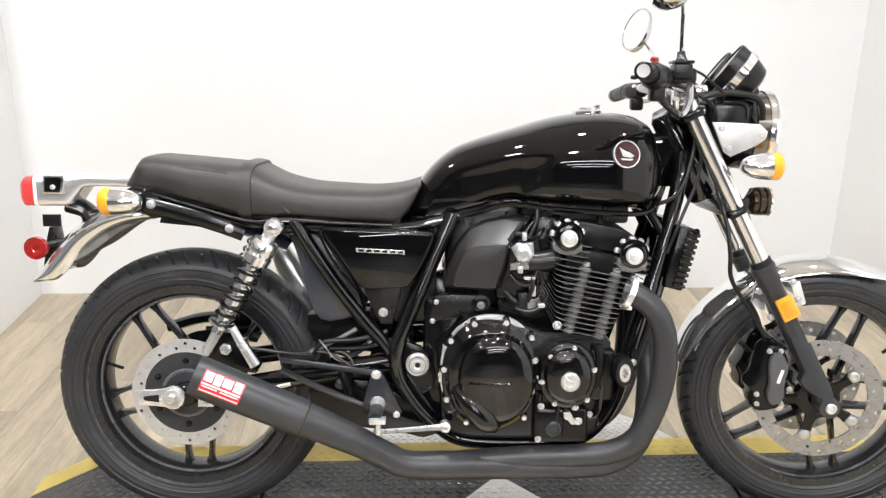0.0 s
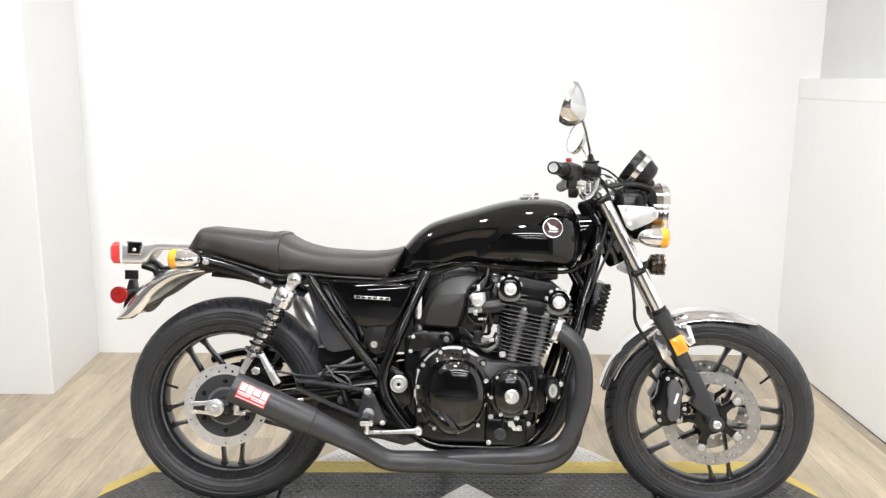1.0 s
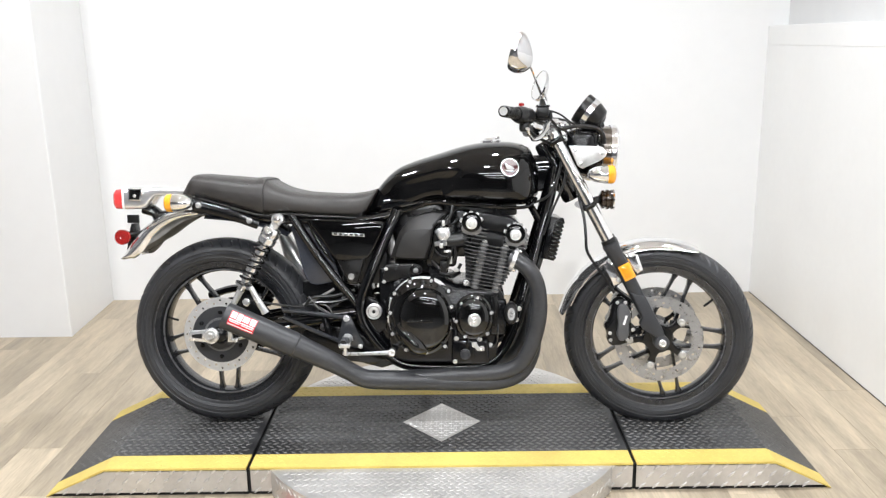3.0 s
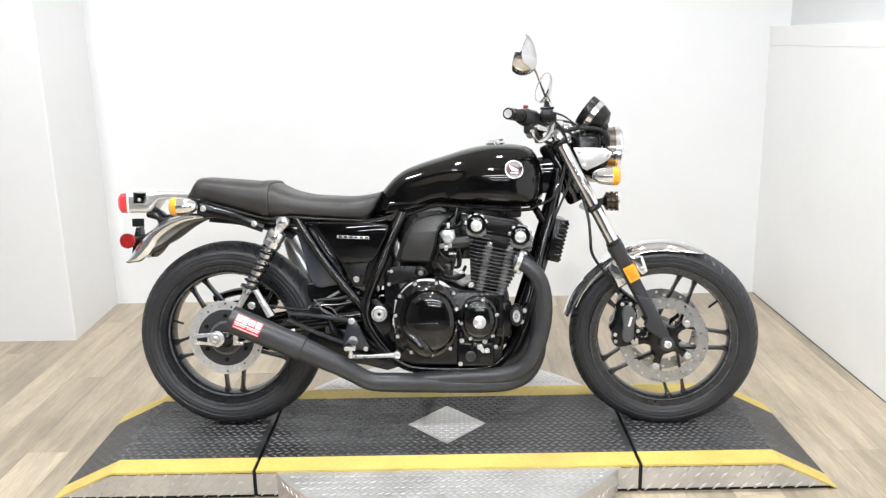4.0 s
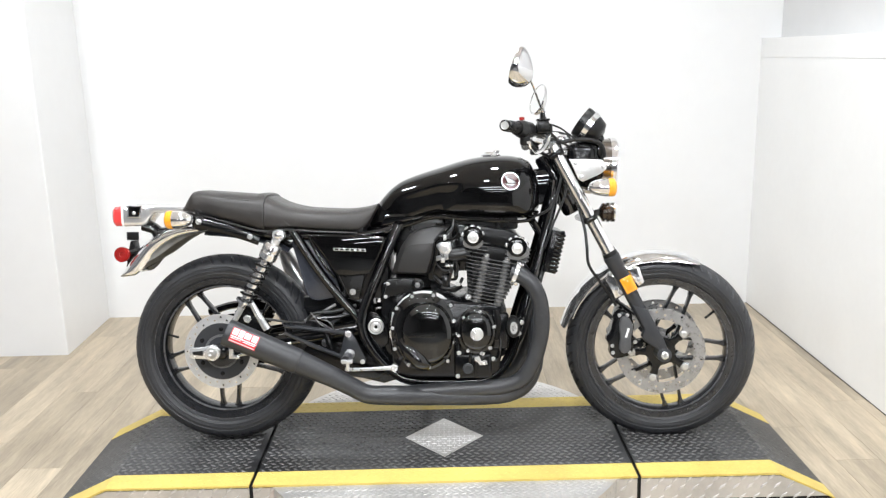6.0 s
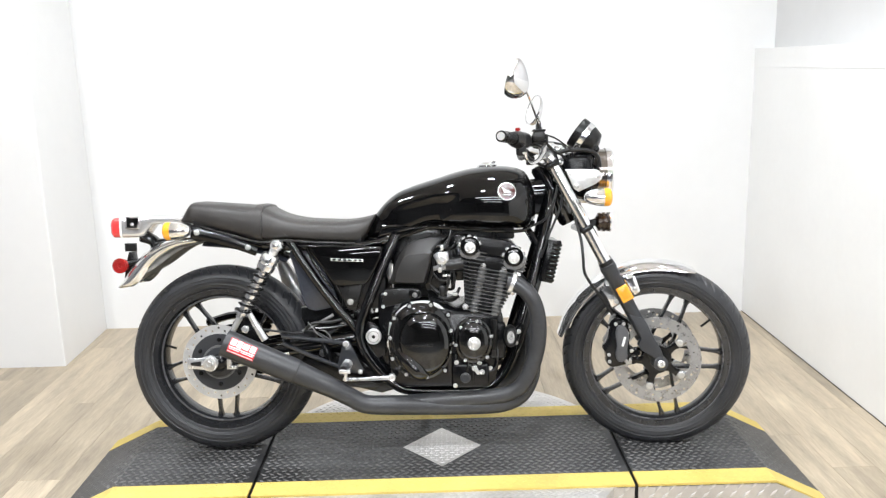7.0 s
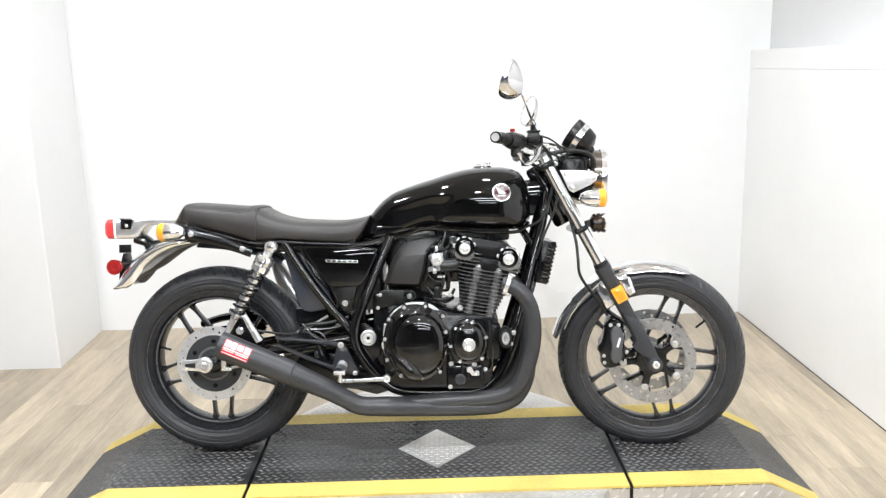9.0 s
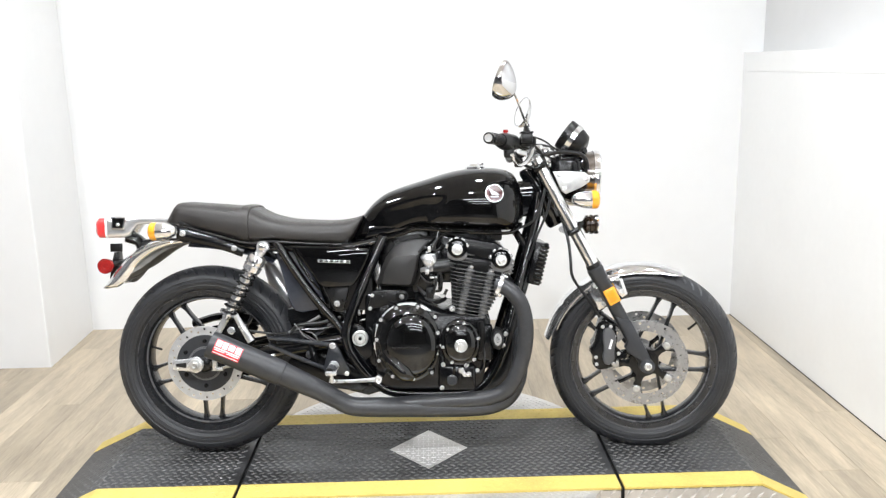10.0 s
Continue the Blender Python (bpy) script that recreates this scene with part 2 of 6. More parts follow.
def plate(outline, y0, y1, bevel=0.0, rounding=0, seg=2):
    """A plate cut to an outline in x and z, from y0 to y1; rounding smooths the outline's corners."""
    pts = [Vector((x, 0, z)) for x, z in outline]
    for _ in range(rounding):
        out = []
        for a, b in zip(pts, pts[1:] + pts[:1]):
            out += [a.lerp(b, 0.25), a.lerp(b, 0.75)]
        pts = out
    bm = bmesh.new()
    face = bm.faces.new([bm.verts.new((p.x, y0, p.z)) for p in pts])
    res = bmesh.ops.extrude_face_region(bm, geom=[face])
    vs = [g for g in res["geom"] if isinstance(g, bmesh.types.BMVert)]
    bmesh.ops.translate(bm, vec=(0, y1 - y0, 0), verts=vs)
    bmesh.ops.recalc_face_normals(bm, faces=bm.faces)
    if bevel:
        keep = [e for e in bm.edges if all(abs(v.co.y - y1) < 1e-6 for v in e.verts) or all(abs(v.co.y - y0) < 1e-6 for v in e.verts)]
        bmesh.ops.bevel(bm, geom=keep, offset=bevel, segments=seg, affect="EDGES", profile=0.5)
    return bm


def curve_of(points):
    """A smooth function through rows of (x, value)."""
    xs = np.array([p[0] for p in points], float)
    ys = np.array([p[1] for p in points], float)
    m = np.gradient(ys, xs)

    def f(x):
        x = min(max(x, xs[0]), xs[-1])
        i = int(min(max(np.searchsorted(xs, x) - 1, 0), len(xs) - 2))
        h = xs[i + 1] - xs[i]
        t = (x - xs[i]) / h
        return float((2 * t ** 3 - 3 * t * t + 1) * ys[i] + (t ** 3 - 2 * t * t + t) * h * m[i]
                     + (-2 * t ** 3 + 3 * t * t) * ys[i + 1] + (t ** 3 - t * t) * h * m[i + 1])
    return f


def loft(x0, x1, n, section, seg, ease=True):
    """A skin over closed sections along x; section(x, a) gives y and z at the angle a."""
    bm = bmesh.new()
    rings = []
    for i in range(n + 1):
        s = i / n
        if ease:
            s = 0.5 - 0.5 * math.cos(math.pi * s)
        x = x0 + (x1 - x0) * s
        rings.append([bm.verts.new((x, *section(x, 2 * math.pi * k / seg))) for k in range(seg)])
    for a, b in zip(rings, rings[1:]):
        for k in range(seg):
            bm.faces.new((a[k], a[(k + 1) % seg], b[(k + 1) % seg], b[k]))
    bm.faces.new(rings[0])
    bm.faces.new(rings[-1])
    return bm


def smoothstep(a, b, x):
    t = min(max((x - a) / (b - a), 0), 1)
    return t * t * (3 - 2 * t)


def sgnpow(v, p):
    return math.copysign(abs(v) ** p, v)


def bolt(x, z, y, r=0.006, h=0.006):
    """A hexagon bolt head on the right side, with a washer."""
    a = turning([(0, r * 1.35), (0.0015, r * 1.35), (0.0016, r), (h * 0.8, r), (h, r * 0.8)], (x, y, z), (0, -1, 0), 12)
    return a


def holed_ring(r_out, r_in, holes, thick, seg=72, hole_seg=8):
    """A flat ring with round holes cut through it, lying in x and z about the origin."""
    bm = bmesh.new()
    edges = []

    def loop(cx, cz, r, n):
        vs = [bm.verts.new((cx + r * math.cos(2 * math.pi * k / n), 0, cz + r * math.sin(2 * math.pi * k / n))) for k in range(n)]
        edges.extend(bm.edges.new((vs[k], vs[(k + 1) % n])) for k in range(n))
    loop(0, 0, r_out, seg)
    loop(0, 0, r_in, seg)
    for cx, cz, r in holes:
        loop(cx, cz, r, hole_seg)
    bmesh.ops.triangle_fill(bm, use_beauty=True, use_dissolve=False, edges=edges, normal=(0, -1, 0))
    res = bmesh.ops.extrude_face_region(bm, geom=list(bm.faces))
    vs = [g for g in res["geom"] if isinstance(g, bmesh.types.BMVert)]
    bmesh.ops.translate(bm, vec=(0, thick, 0), verts=vs)
    return bm


def thing(name, label, category, m=None, group="", kind=""):
    ob = new(name)
    ob.empty_display_size = 0.1
    if m is not None:
        ob.matrix_world = m
    return tagged(ob, label, category, group, kind)


# ---- the room ----
def setting(name, bm, mat, label, smooth=0):
    return tagged(link_mesh(name, bm, mat, smooth), label, name.split("_")[0], kind="structure")


floor = setting("floor", box(-4.2, 4.2, -20.0, 3.0, -0.12, -0.004), SEAM, "floor of pale oak vinyl planks")
setting("wall_north", box(CORNER_X - 0.10, 4.2, BACK_Y, BACK_Y + 0.15, 0, CEIL), WALL, "plain white painted wall behind the motorcycle")
pier = bmesh.new()
foot = pier.faces.new([pier.verts.new((x, y, 0)) for x, y in ((-4.2, PIER_Y), (LEFT_X - 0.004, PIER_Y), (LEFT_X, PIER_Y + 0.004), (CORNER_X, BACK_Y - 0.001), (-4.2, BACK_Y - 0.001))])
res = bmesh.ops.extrude_face_region(pier, geom=[foot])
bmesh.ops.translate(pier, vec=(0, 0, CEIL), verts=[g for g in res["geom"] if isinstance(g, bmesh.types.BMVert)])
setting("wall_pier", pier, WALL, "white painted wall pier beside the motorcycle bay")
# paler white than the back wall: added brightness is put into its colour
setting("wall_half", box(RIGHT_X, RIGHT_X + 0.14, -3.4, BACK_Y, 0.0035, 1.3375), TRIM, "white lower wall with a capping along its top")
setting("trim_capping", box(RIGHT_X - 0.0012, RIGHT_X + 0.14, -3.42, BACK_Y - 0.001, 1.338, 1.434, 0.001), TRIM, "white painted capping board along the wall")
setting("wall_upper", box(RIGHT_X + 0.10, RIGHT_X + 0.24, -3.4, BACK_Y, 1.435, CEIL), FAR, "upper wall set back above the capping, its dimming put into grey")
# a black strip paints the shadow line where wall meets floor
setting("trim_foot", box(RIGHT_X - 0.0025, RIGHT_X + 0.05, -3.4, BACK_Y - 0.001, 0.0005, 0.0022), DARK, "thin dark strip for the shaded gap along the wall's foot")
# unseen surroundings, added so that gloss and chrome reflect a dark room
setting("wall_east", box(4.05, 4.2, -20.0, BACK_Y, 0, CEIL), SHOP, "unseen added grey side wall that keeps reflections dark")
setting("wall_west", box(-4.35, -4.2, -20.0, PIER_Y + 0.5, 0, CEIL), SHOP, "unseen added grey side wall that keeps reflections dark")
setting("wall_south", box(-4.35, 4.35, -20.15, -20.0, 0, CEIL), SHOP, "unseen added grey far wall that keeps reflections dark")
setting("ceiling", box(-4.35, 4.35, -5.8, BACK_Y + 0.15, CEIL, CEIL + 0.1), CEILING, "plain off-white ceiling over the bay")
setting("ceiling_shop", box(-4.35, 4.35, -20.15, -5.8, CEIL, CEIL + 0.1), DARK_CEILING, "unseen added dark ceiling that keeps reflections dark")


def ceiling_light(x, y, long, deep, watts):
    lamp = thing("ceiling_light", "white ceiling panel light, switched on", "ceiling light", pose(x, y, CEIL), "ceiling panel lights")
    part("housing", box(-long / 2 - 0.03, long / 2 + 0.03, -deep / 2 - 0.02, deep / 2 + 0.02, -0.06, -0.001, 0.008), LAMP_BODY, lamp)
    part("diffuser", box(-long / 2, long / 2, -deep / 2, deep / 2, -0.085, -0.0605, 0.01), GLOW if watts else FAR_GLOW, lamp, "glowing white diffuser")
    if watts:
        data = bpy.data.lights.new("strip_lamp", "AREA")
        data.shape, data.size, data.size_y = "RECTANGLE", long - 0.02, deep - 0.02
        data.energy, data.color = watts, (0.93, 0.963, 1.0)
        ob = new("strip_lamp", data)
        ob.matrix_world = pose(x, y, CEIL - 0.095)


# lamps over the bay, then the shop's rows of strip lights
for lx, ly, share in ((-1.85, -0.05, 0.28), (-0.85, -0.05, 0.45), (0.15, -0.05, 0.45), (1.15, -0.05, 0.25)):
    ceiling_light(lx, ly, 0.13, 0.13, LAMP_W * share)
for lx, ly, share in ((-2.0, -2.6, 0.92), (-0.25, -2.6, 1.25), (1.15, -2.6, 0.55)):
    ceiling_light(lx, ly, 0.24, 0.16, LAMP_W * share)
for lx, ly in ((0.20, -6.4), (0.20, -9.4), (0.20, -13.4)):
    ceiling_light(lx, ly, 3.2, 0.30, 0)


# ---- the platform ----
PX, JOINT = 0.608, 0.006
KNEE_L, TIP_L, KNEE_R, TIP_R = -1.062, -1.256, 1.048, 1.228
PY0, PY1 = -0.355, 0.272
BORDER = 0.086


def tread_bars(spots, length, width, height, lift=0.0, seed=1):
    """Raised lozenges, each leaning one way or the other: rows of (point, u, v, normal)."""
    bm = bmesh.new()
    for p, u, v, n, lean in spots:
        d = (u * math.cos(lean) + v * math.sin(lean))
        s = n.cross(d)
        a, b = d * length / 2, s * width / 2
        base = [bm.verts.new(p + q + n * lift) for q in (-a, b * 1.0 - a * 0.15, a, -b * 1.0 + a * 0.15)]
        top = [bm.verts.new(p + q * 0.62 + n * (lift + height)) for q in (-a, b * 0.9, a, -b * 0.9)]
        bm.faces.new(top)
        for k in range(4):
            bm.faces.new((base[k], base[(k + 1) % 4], top[(k + 1) % 4], top[k]))
    return bm


def deck_point(x, y):
    """A point of the platform's top, and the slope there."""
    knee, tip = (KNEE_L, TIP_L) if x < 0 else (KNEE_R, TIP_R)
    if abs(x) <= abs(knee):
        return Vector((x, y, DECK)), Vector((1, 0, 0)), Vector((0, 0, 1))
    k = DECK / abs(tip - knee)
    n = Vector((math.copysign(k, x), 0, 1)).normalized()
    return Vector((x, y, DECK - abs(x - knee) * k)), Vector((n.z, 0, -n.x)), n


def deck_section(name, x0, x1, parent, label):
    """One section of the platform: a body with ramped ends where it reaches past the slope's start."""
    cuts = sorted({x0, x1, *[s for s in (KNEE_L, KNEE_R) if x0 < s < x1]})

    def strip(ya, yb, lift, drop, mat, pname, par, lab=""):
        bm = bmesh.new()
        rows = []
        for x in cuts:
            p, _, n = deck_point(x, 0)
            z = max(p.z, 0.004)
            rows.append([bm.verts.new((x, ya, z + lift)), bm.verts.new((x, yb, z + lift)),
                         bm.verts.new((x, yb, max(z - drop, 0.001))), bm.verts.new((x, ya, max(z - drop, 0.001)))])
        for a, b in zip(rows, rows[1:]):
            for k in range(4):
                bm.faces.new((a[k], a[(k + 1) % 4], b[(k + 1) % 4], b[k]))
        bm.faces.new(rows[0])
        bm.faces.new(rows[-1])
        return part(pname, bm, mat, par, lab, 0)
    body = strip(PY0 + 0.006, PY1 - 0.006, -0.006, 0.2, DARK, name, parent, label)
    strip(PY0 + BORDER, PY1 - BORDER, 0.0, 0.0055, MAT_BLACK, "mat", body, "black rubber mat with raised bars")
    strip(PY0, PY0 + BORDER, 0.001, 0.0065, YELLOW, "border", body, "yellow painted border")
    strip(PY1 - BORDER, PY1, 0.001, 0.0065, YELLOW, "border", body, "yellow painted border")
    for y0, y1 in ((PY0 + 0.002, PY0 + 0.0058), (PY1 - 0.0058, PY1 - 0.002)):
        bm = bmesh.new()
        lo = [(x, 0.012) for x in cuts]
        hi = [(x, max(deck_point(x, 0)[0].z - 0.0105, 0.0125)) for x in cuts]
        if x0 < -1:
            lo[0] = (x0 + 0.02, 0.012)
            hi[0] = (x0 + 0.02, 0.014)
        if x1 > 1:
            lo[-1] = (x1 - 0.02, 0.012)
            hi[-1] = (x1 - 0.02, 0.014)
        f = bm.faces.new([bm.verts.new((x, y0, z)) for x, z in lo + hi[::-1]])
        res = bmesh.ops.extrude_face_region(bm, geom=[f])
        bmesh.ops.translate(bm, vec=(0, y1 - y0, 0), verts=[g for g in res["geom"] if isinstance(g, bmesh.types.BMVert)])
        part("skirt", bm, TREAD, body, "bare aluminium tread-plate skirt", 0)
    # bars on the mat
    spots = []
    step, row = 0.0268, 0.0205
    nx, ny = int((x1 - x0) / step), int((PY1 - PY0 - 2 * BORDER) / row)
    for i in range(nx):
        for j in range(ny):
            x = x0 + 0.012 + (i + (0.5 if j % 2 else 0)) * step
            y = PY0 + BORDER + 0.012 + j * row
            if x > x1 - 0.01 or (abs(x) / 0.140 + abs(y + 0.046) / 0.156 < 1):
                continue
            p, u, n = deck_point(x, y)
            if p.z < 0.006:
                continue
            spots.append((p, u, Vector((0, 1, 0)), n, 0.5 if j % 2 else -0.5))
    tagged(part("tread", tread_bars(spots, 0.0245, 0.0092, 0.0032), MAT_BAR, body, "raised rubber tread bars", 0), kind="stuff")
    # bars on the border, under the paint, and on the skirt
    spots = []
    for i in range(int((x1 - x0) / 0.032)):
        for j in range(3):
            x = x0 + 0.016 + i * 0.032 + (0.016 if j % 2 else 0)
            if x > x1 - 0.014:
                continue
            for y in (PY0 + 0.016 + j * 0.027, PY1 - 0.016 - j * 0.027):
                p, u, n = deck_point(x, y)
                if p.z > 0.012:
                    spots.append((p + n * 0.001, u, Vector((0, 1, 0)), n, 0.6 if j % 2 else -0.6))
    tagged(part("border_tread", tread_bars(spots, 0.024, 0.008, 0.0011), YELLOW, body, "raised bars under yellow paint", 0), kind="stuff")
    spots = []
    for i in range(int((x1 - x0) / 0.043)):
        for j in range(3):
            x = x0 + 0.02 + i * 0.043 + (0.0215 if j % 2 else 0)
            z = 0.014 + j * 0.036
            top = deck_point(x, 0)[0].z
            if x < x1 - 0.02 and z + 0.012 < top + (0.012 if j == 2 and KNEE_L < x < KNEE_R else 0):
                zz = min(z, top - 0.014) if j == 2 else z + 0.003
                spots.append((Vector((x, PY0 + 0.002, zz)), Vector((1, 0, 0)), Vector((0, 0, 1)), Vector((0, -1, 0)), 0.75))
    tagged(part("skirt_tread", tread_bars(spots, 0.034, 0.0105, 0.0036), TREAD_BAR, body, "bright raised tread bars", 0), kind="stuff")
    return body


platform = thing("display_platform", "low black rubber platform with yellow borders and aluminium skirts", "platform", pose(0, 0, 0))
deck_section("ramp", TIP_L, -PX - JOINT, platform, "end section sloping to the floor")
centre = deck_section("deck", -PX + JOINT, PX - JOINT, platform, "level middle section")
deck_section("ramp", PX + JOINT, TIP_R, platform, "end section sloping to the floor")
for sx in (-1, 1):
    part("hinge_strip", box(sx * PX - 0.0045, sx * PX + 0.0045, PY0 + 0.01, PY1 - 0.01, 0.002, DECK - 0.012), DARK, platform)

# bright diamond let into the middle
bm = bmesh.new()
f = bm.faces.new([bm.verts.new(v) for v in ((-0.135, -0.046, DECK + 0.0002), (0, -0.195, DECK + 0.0002), (0.135, -0.046, DECK + 0.0002), (0, 0.103, DECK + 0.0002))])
res = bmesh.ops.extrude_face_region(bm, geom=[f])
bmesh.ops.translate(bm, vec=(0, 0, 0.0015), verts=[g for g in res["geom"] if isinstance(g, bmesh.types.BMVert)])
diamond = part("diamond_plate", bm, TREAD, platform, "bare aluminium diamond-shaped inlay", 0)
spots = []
for i in range(-8, 9):
    for j in range(-9, 10):
        x, y = i * 0.0175, -0.046 + j * 0.0175
        if abs(x) / 0.135 + abs(y + 0.046) / 0.149 < 0.9:
            spots.append((Vector((x, y, DECK + 0.0017)), Vector((1, 0, 0)), Vector((0, 1, 0)), Vector((0, 0, 1)), 0.0 if (i + j) % 2 else math.pi / 2))
tagged(part("diamond_tread", tread_bars(spots, 0.02, 0.0055, 0.0013), TREAD_BAR, diamond, "bright raised bars", 0), kind="stuff")


def wing(sign):
    """A half round turntable wing of tread plate, closed down to the floor."""
    r, cy, top = 0.622, -0.042, DECK - 0.006
    y_edge = (PY0 - 0.001) if sign < 0 else (PY1 + 0.001)
    half_w = math.sqrt(r * r - (y_edge - cy) ** 2)
    a0 = math.atan2(y_edge - cy, half_w)
    a1 = math.atan2(y_edge - cy, -half_w)
    if sign < 0:
        a0, a1 = a0, a1
    n = 48
    arc = []
    for k in range(n + 1):
        a = a0 + ((a1 - a0) if sign > 0 else -((2 * math.pi + a0 - a1) % (2 * math.pi))) * k / n
        arc.append((r * math.cos(a), cy + r * math.sin(a)))
    bm = bmesh.new()
    f = bm.faces.new([bm.verts.new((x, y, 0.003)) for x, y in arc])
    res = bmesh.ops.extrude_face_region(bm, geom=[f])
    bmesh.ops.translate(bm, vec=(0, 0, top - 0.003), verts=[g for g in res["geom"] if isinstance(g, bmesh.types.BMVert)])
    ob = part("turntable_wing", bm, TREAD, platform, "half-round aluminium tread-plate wing", 30)
    spots = []
    st = 0.0235
    for i in range(-27, 28):
        for j in range(0, 16):
            x = i * st + (st / 2 if j % 2 else 0)
            y = y_edge + sign * (0.012 + j * st * 0.75)
            if math.hypot(x, y - cy) < r - 0.016:
                spots.append((Vector((x, y, top)), Vector((1, 0, 0)), Vector((0, 1, 0)), Vector((0, 0, 1)), 0.55 if j % 2 else -0.75))
    for k in range(1, 44):
        x, y = arc[k * n // 44]
        nrm = Vector((x, y - cy, 0)).normalized()
        for j in range(3):
            spots.append((Vector((x, y, 0.018 + j * 0.027)), Vector((-nrm.y, nrm.x, 0)), Vector((0, 0, 1)), nrm, 0.8 if j % 2 else -0.8))
    tagged(part("wing_tread", tread_bars(spots, 0.025, 0.0065, 0.0018), TREAD, ob, "raised tread bars", 0), kind="stuff")


wing(-1)
wing(1)

# a lever lying beside the platform
lever = thing("release_lever", "small steel lever with a red grip lying on the floor", "lever", pose(-0.545, -0.430, 0.0, 0, 0, -38))
part("bar", box(0.06, 0.24, -0.006, 0.006, 0.001, 0.009, 0.002), ALLOY, lever)
part("grip", tube([(0.0, 0, 0.013), (0.03, 0, 0.013), (0.075, 0, 0.013)], [0.010, 0.012, 0.010], 14), RED, lever, "red rubber grip")

# ---- the motorcycle ----
# Its own space: x ahead, y to its left, z up from the deck; it leans on its stand, away from the open side.
bike = thing("motorcycle", "black and chrome roadster motorcycle leaning on its side stand", "motorcycle",
             pose(0, -0.026, DECK, -8, 0, -2))
RX, RZ, FX, FZ = -0.745, 0.325, 0.744, 0.308
RAKE = Vector((0.467, 0, -0.884)).normalized()


SIDEWALL = ((0.83, 0.0), (0.93, 0.12), (0.99, 0.29), (1.0, 0.42), (0.95, 0.60), (0.80, 0.77), (0.56, 0.895), (0.29, 0.972), (0.0, 1.0))


def tyre_profile(r_out, r_rim, half_w):
    """A ring's section, from one bead over the crown to the other: rows of (across, radius, share of the way)."""
    side = [(p.x, p.z) for p in catmull([(a, 0, b) for a, b in SIDEWALL], 7)]
    prof = []
    n = 2 * (len(side) - 1)
    for k in range(n + 1):
        a, b = side[min(k, n - k)]
        ridge = 0.0024 if 0.05 < b < 0.10 else 0.0013 if 0.20 < b < 0.24 or 0.33 < b < 0.37 else 0.0018 if 0.47 < b < 0.52 else 0.0
        y = half_w * a + ridge
        prof.append((-y if k < n / 2 else y if k > n / 2 else 0.0, r_rim + (r_out - r_rim) * b, k / n))
    return prof


def tyre(cx, cz, r_out, r_rim, half_w, count, seg=720):
    """A round-shouldered tyre: raised rings on its sides, slanting grooves cut into both shoulders."""
    prof = [(-half_w * 0.70, r_rim - 0.003, 0.0)] + tyre_profile(r_out, r_rim, half_w) + [(half_w * 0.70, r_rim - 0.003, 1.0)]
    kinds = ((0.275, 0.46, 0.10), (0.300, 0.40, 0.045), (0.275, 0.43, 0.085))

    def cut(u, a):
        side = u > 0.5
        e = 1 - u if side else u
        if e < 0.2:
            return 0.0
        q = (a / (2 * math.pi) * count + (0.5 if side else 0)) % count
        best = 0.0
        for i in (math.floor(q) - 2, math.floor(q) - 1, math.floor(q)):
            k0, k1, slant = kinds[i % 3]
            if k0 < e < k1:
                v = (e - k0) / (k1 - k0)
                mid_q = i + slant * v * count / (2 * math.pi)
                off = abs(q - mid_q) * 2 * math.pi * r_out / count
                best = max(best, 1 - smoothstep(0.0022, 0.0048, off))
        return best
    bm = bmesh.new()
    rings = []
    m = len(prof)
    for i in range(seg):
        a = 2 * math.pi * i / seg
        ring = []
        for y, r, u in prof:
            c = cut(u, a)
            rr, yy = r - 0.0055 * c * (0.4 + 0.6 * math.sin(math.pi * u)), y * (1 - 0.03 * c * abs(math.cos(math.pi * u)))
            ring.append(bm.verts.new((cx + rr * math.cos(a), yy, cz + rr * math.sin(a))))
        rings.append(ring)
    for i in range(seg):
        A, B = rings[i], rings[(i + 1) % seg]
        for j in range(m - 1):
            bm.faces.new((A[j], A[j + 1], B[j + 1], B[j]))
    return bm


def rim(cx, cz, r_bead, r_in, half_w):
    """The wheel's rim: two flanges, a well and an inner edge."""
    p = [(-half_w, r_bead + 0.012), (-half_w + 0.004, r_bead + 0.014), (-half_w + 0.007, r_bead + 0.002), (-half_w + 0.014, r_bead - 0.004),
         (-half_w * 0.4, r_bead - 0.014), (half_w * 0.4, r_bead - 0.014), (half_w - 0.014, r_bead - 0.004), (half_w - 0.007, r_bead + 0.002),
         (half_w - 0.004, r_bead + 0.014), (half_w, r_bead + 0.012), (half_w - 0.002, r_bead - 0.006), (half_w * 0.75, r_in + 0.008),
         (half_w * 0.35, r_in), (-half_w * 0.35, r_in), (-half_w * 0.75, r_in + 0.008), (-half_w + 0.002, r_bead - 0.006)]
    return turning(p, (cx, 0, cz), (0, 1, 0), 96, close=True)


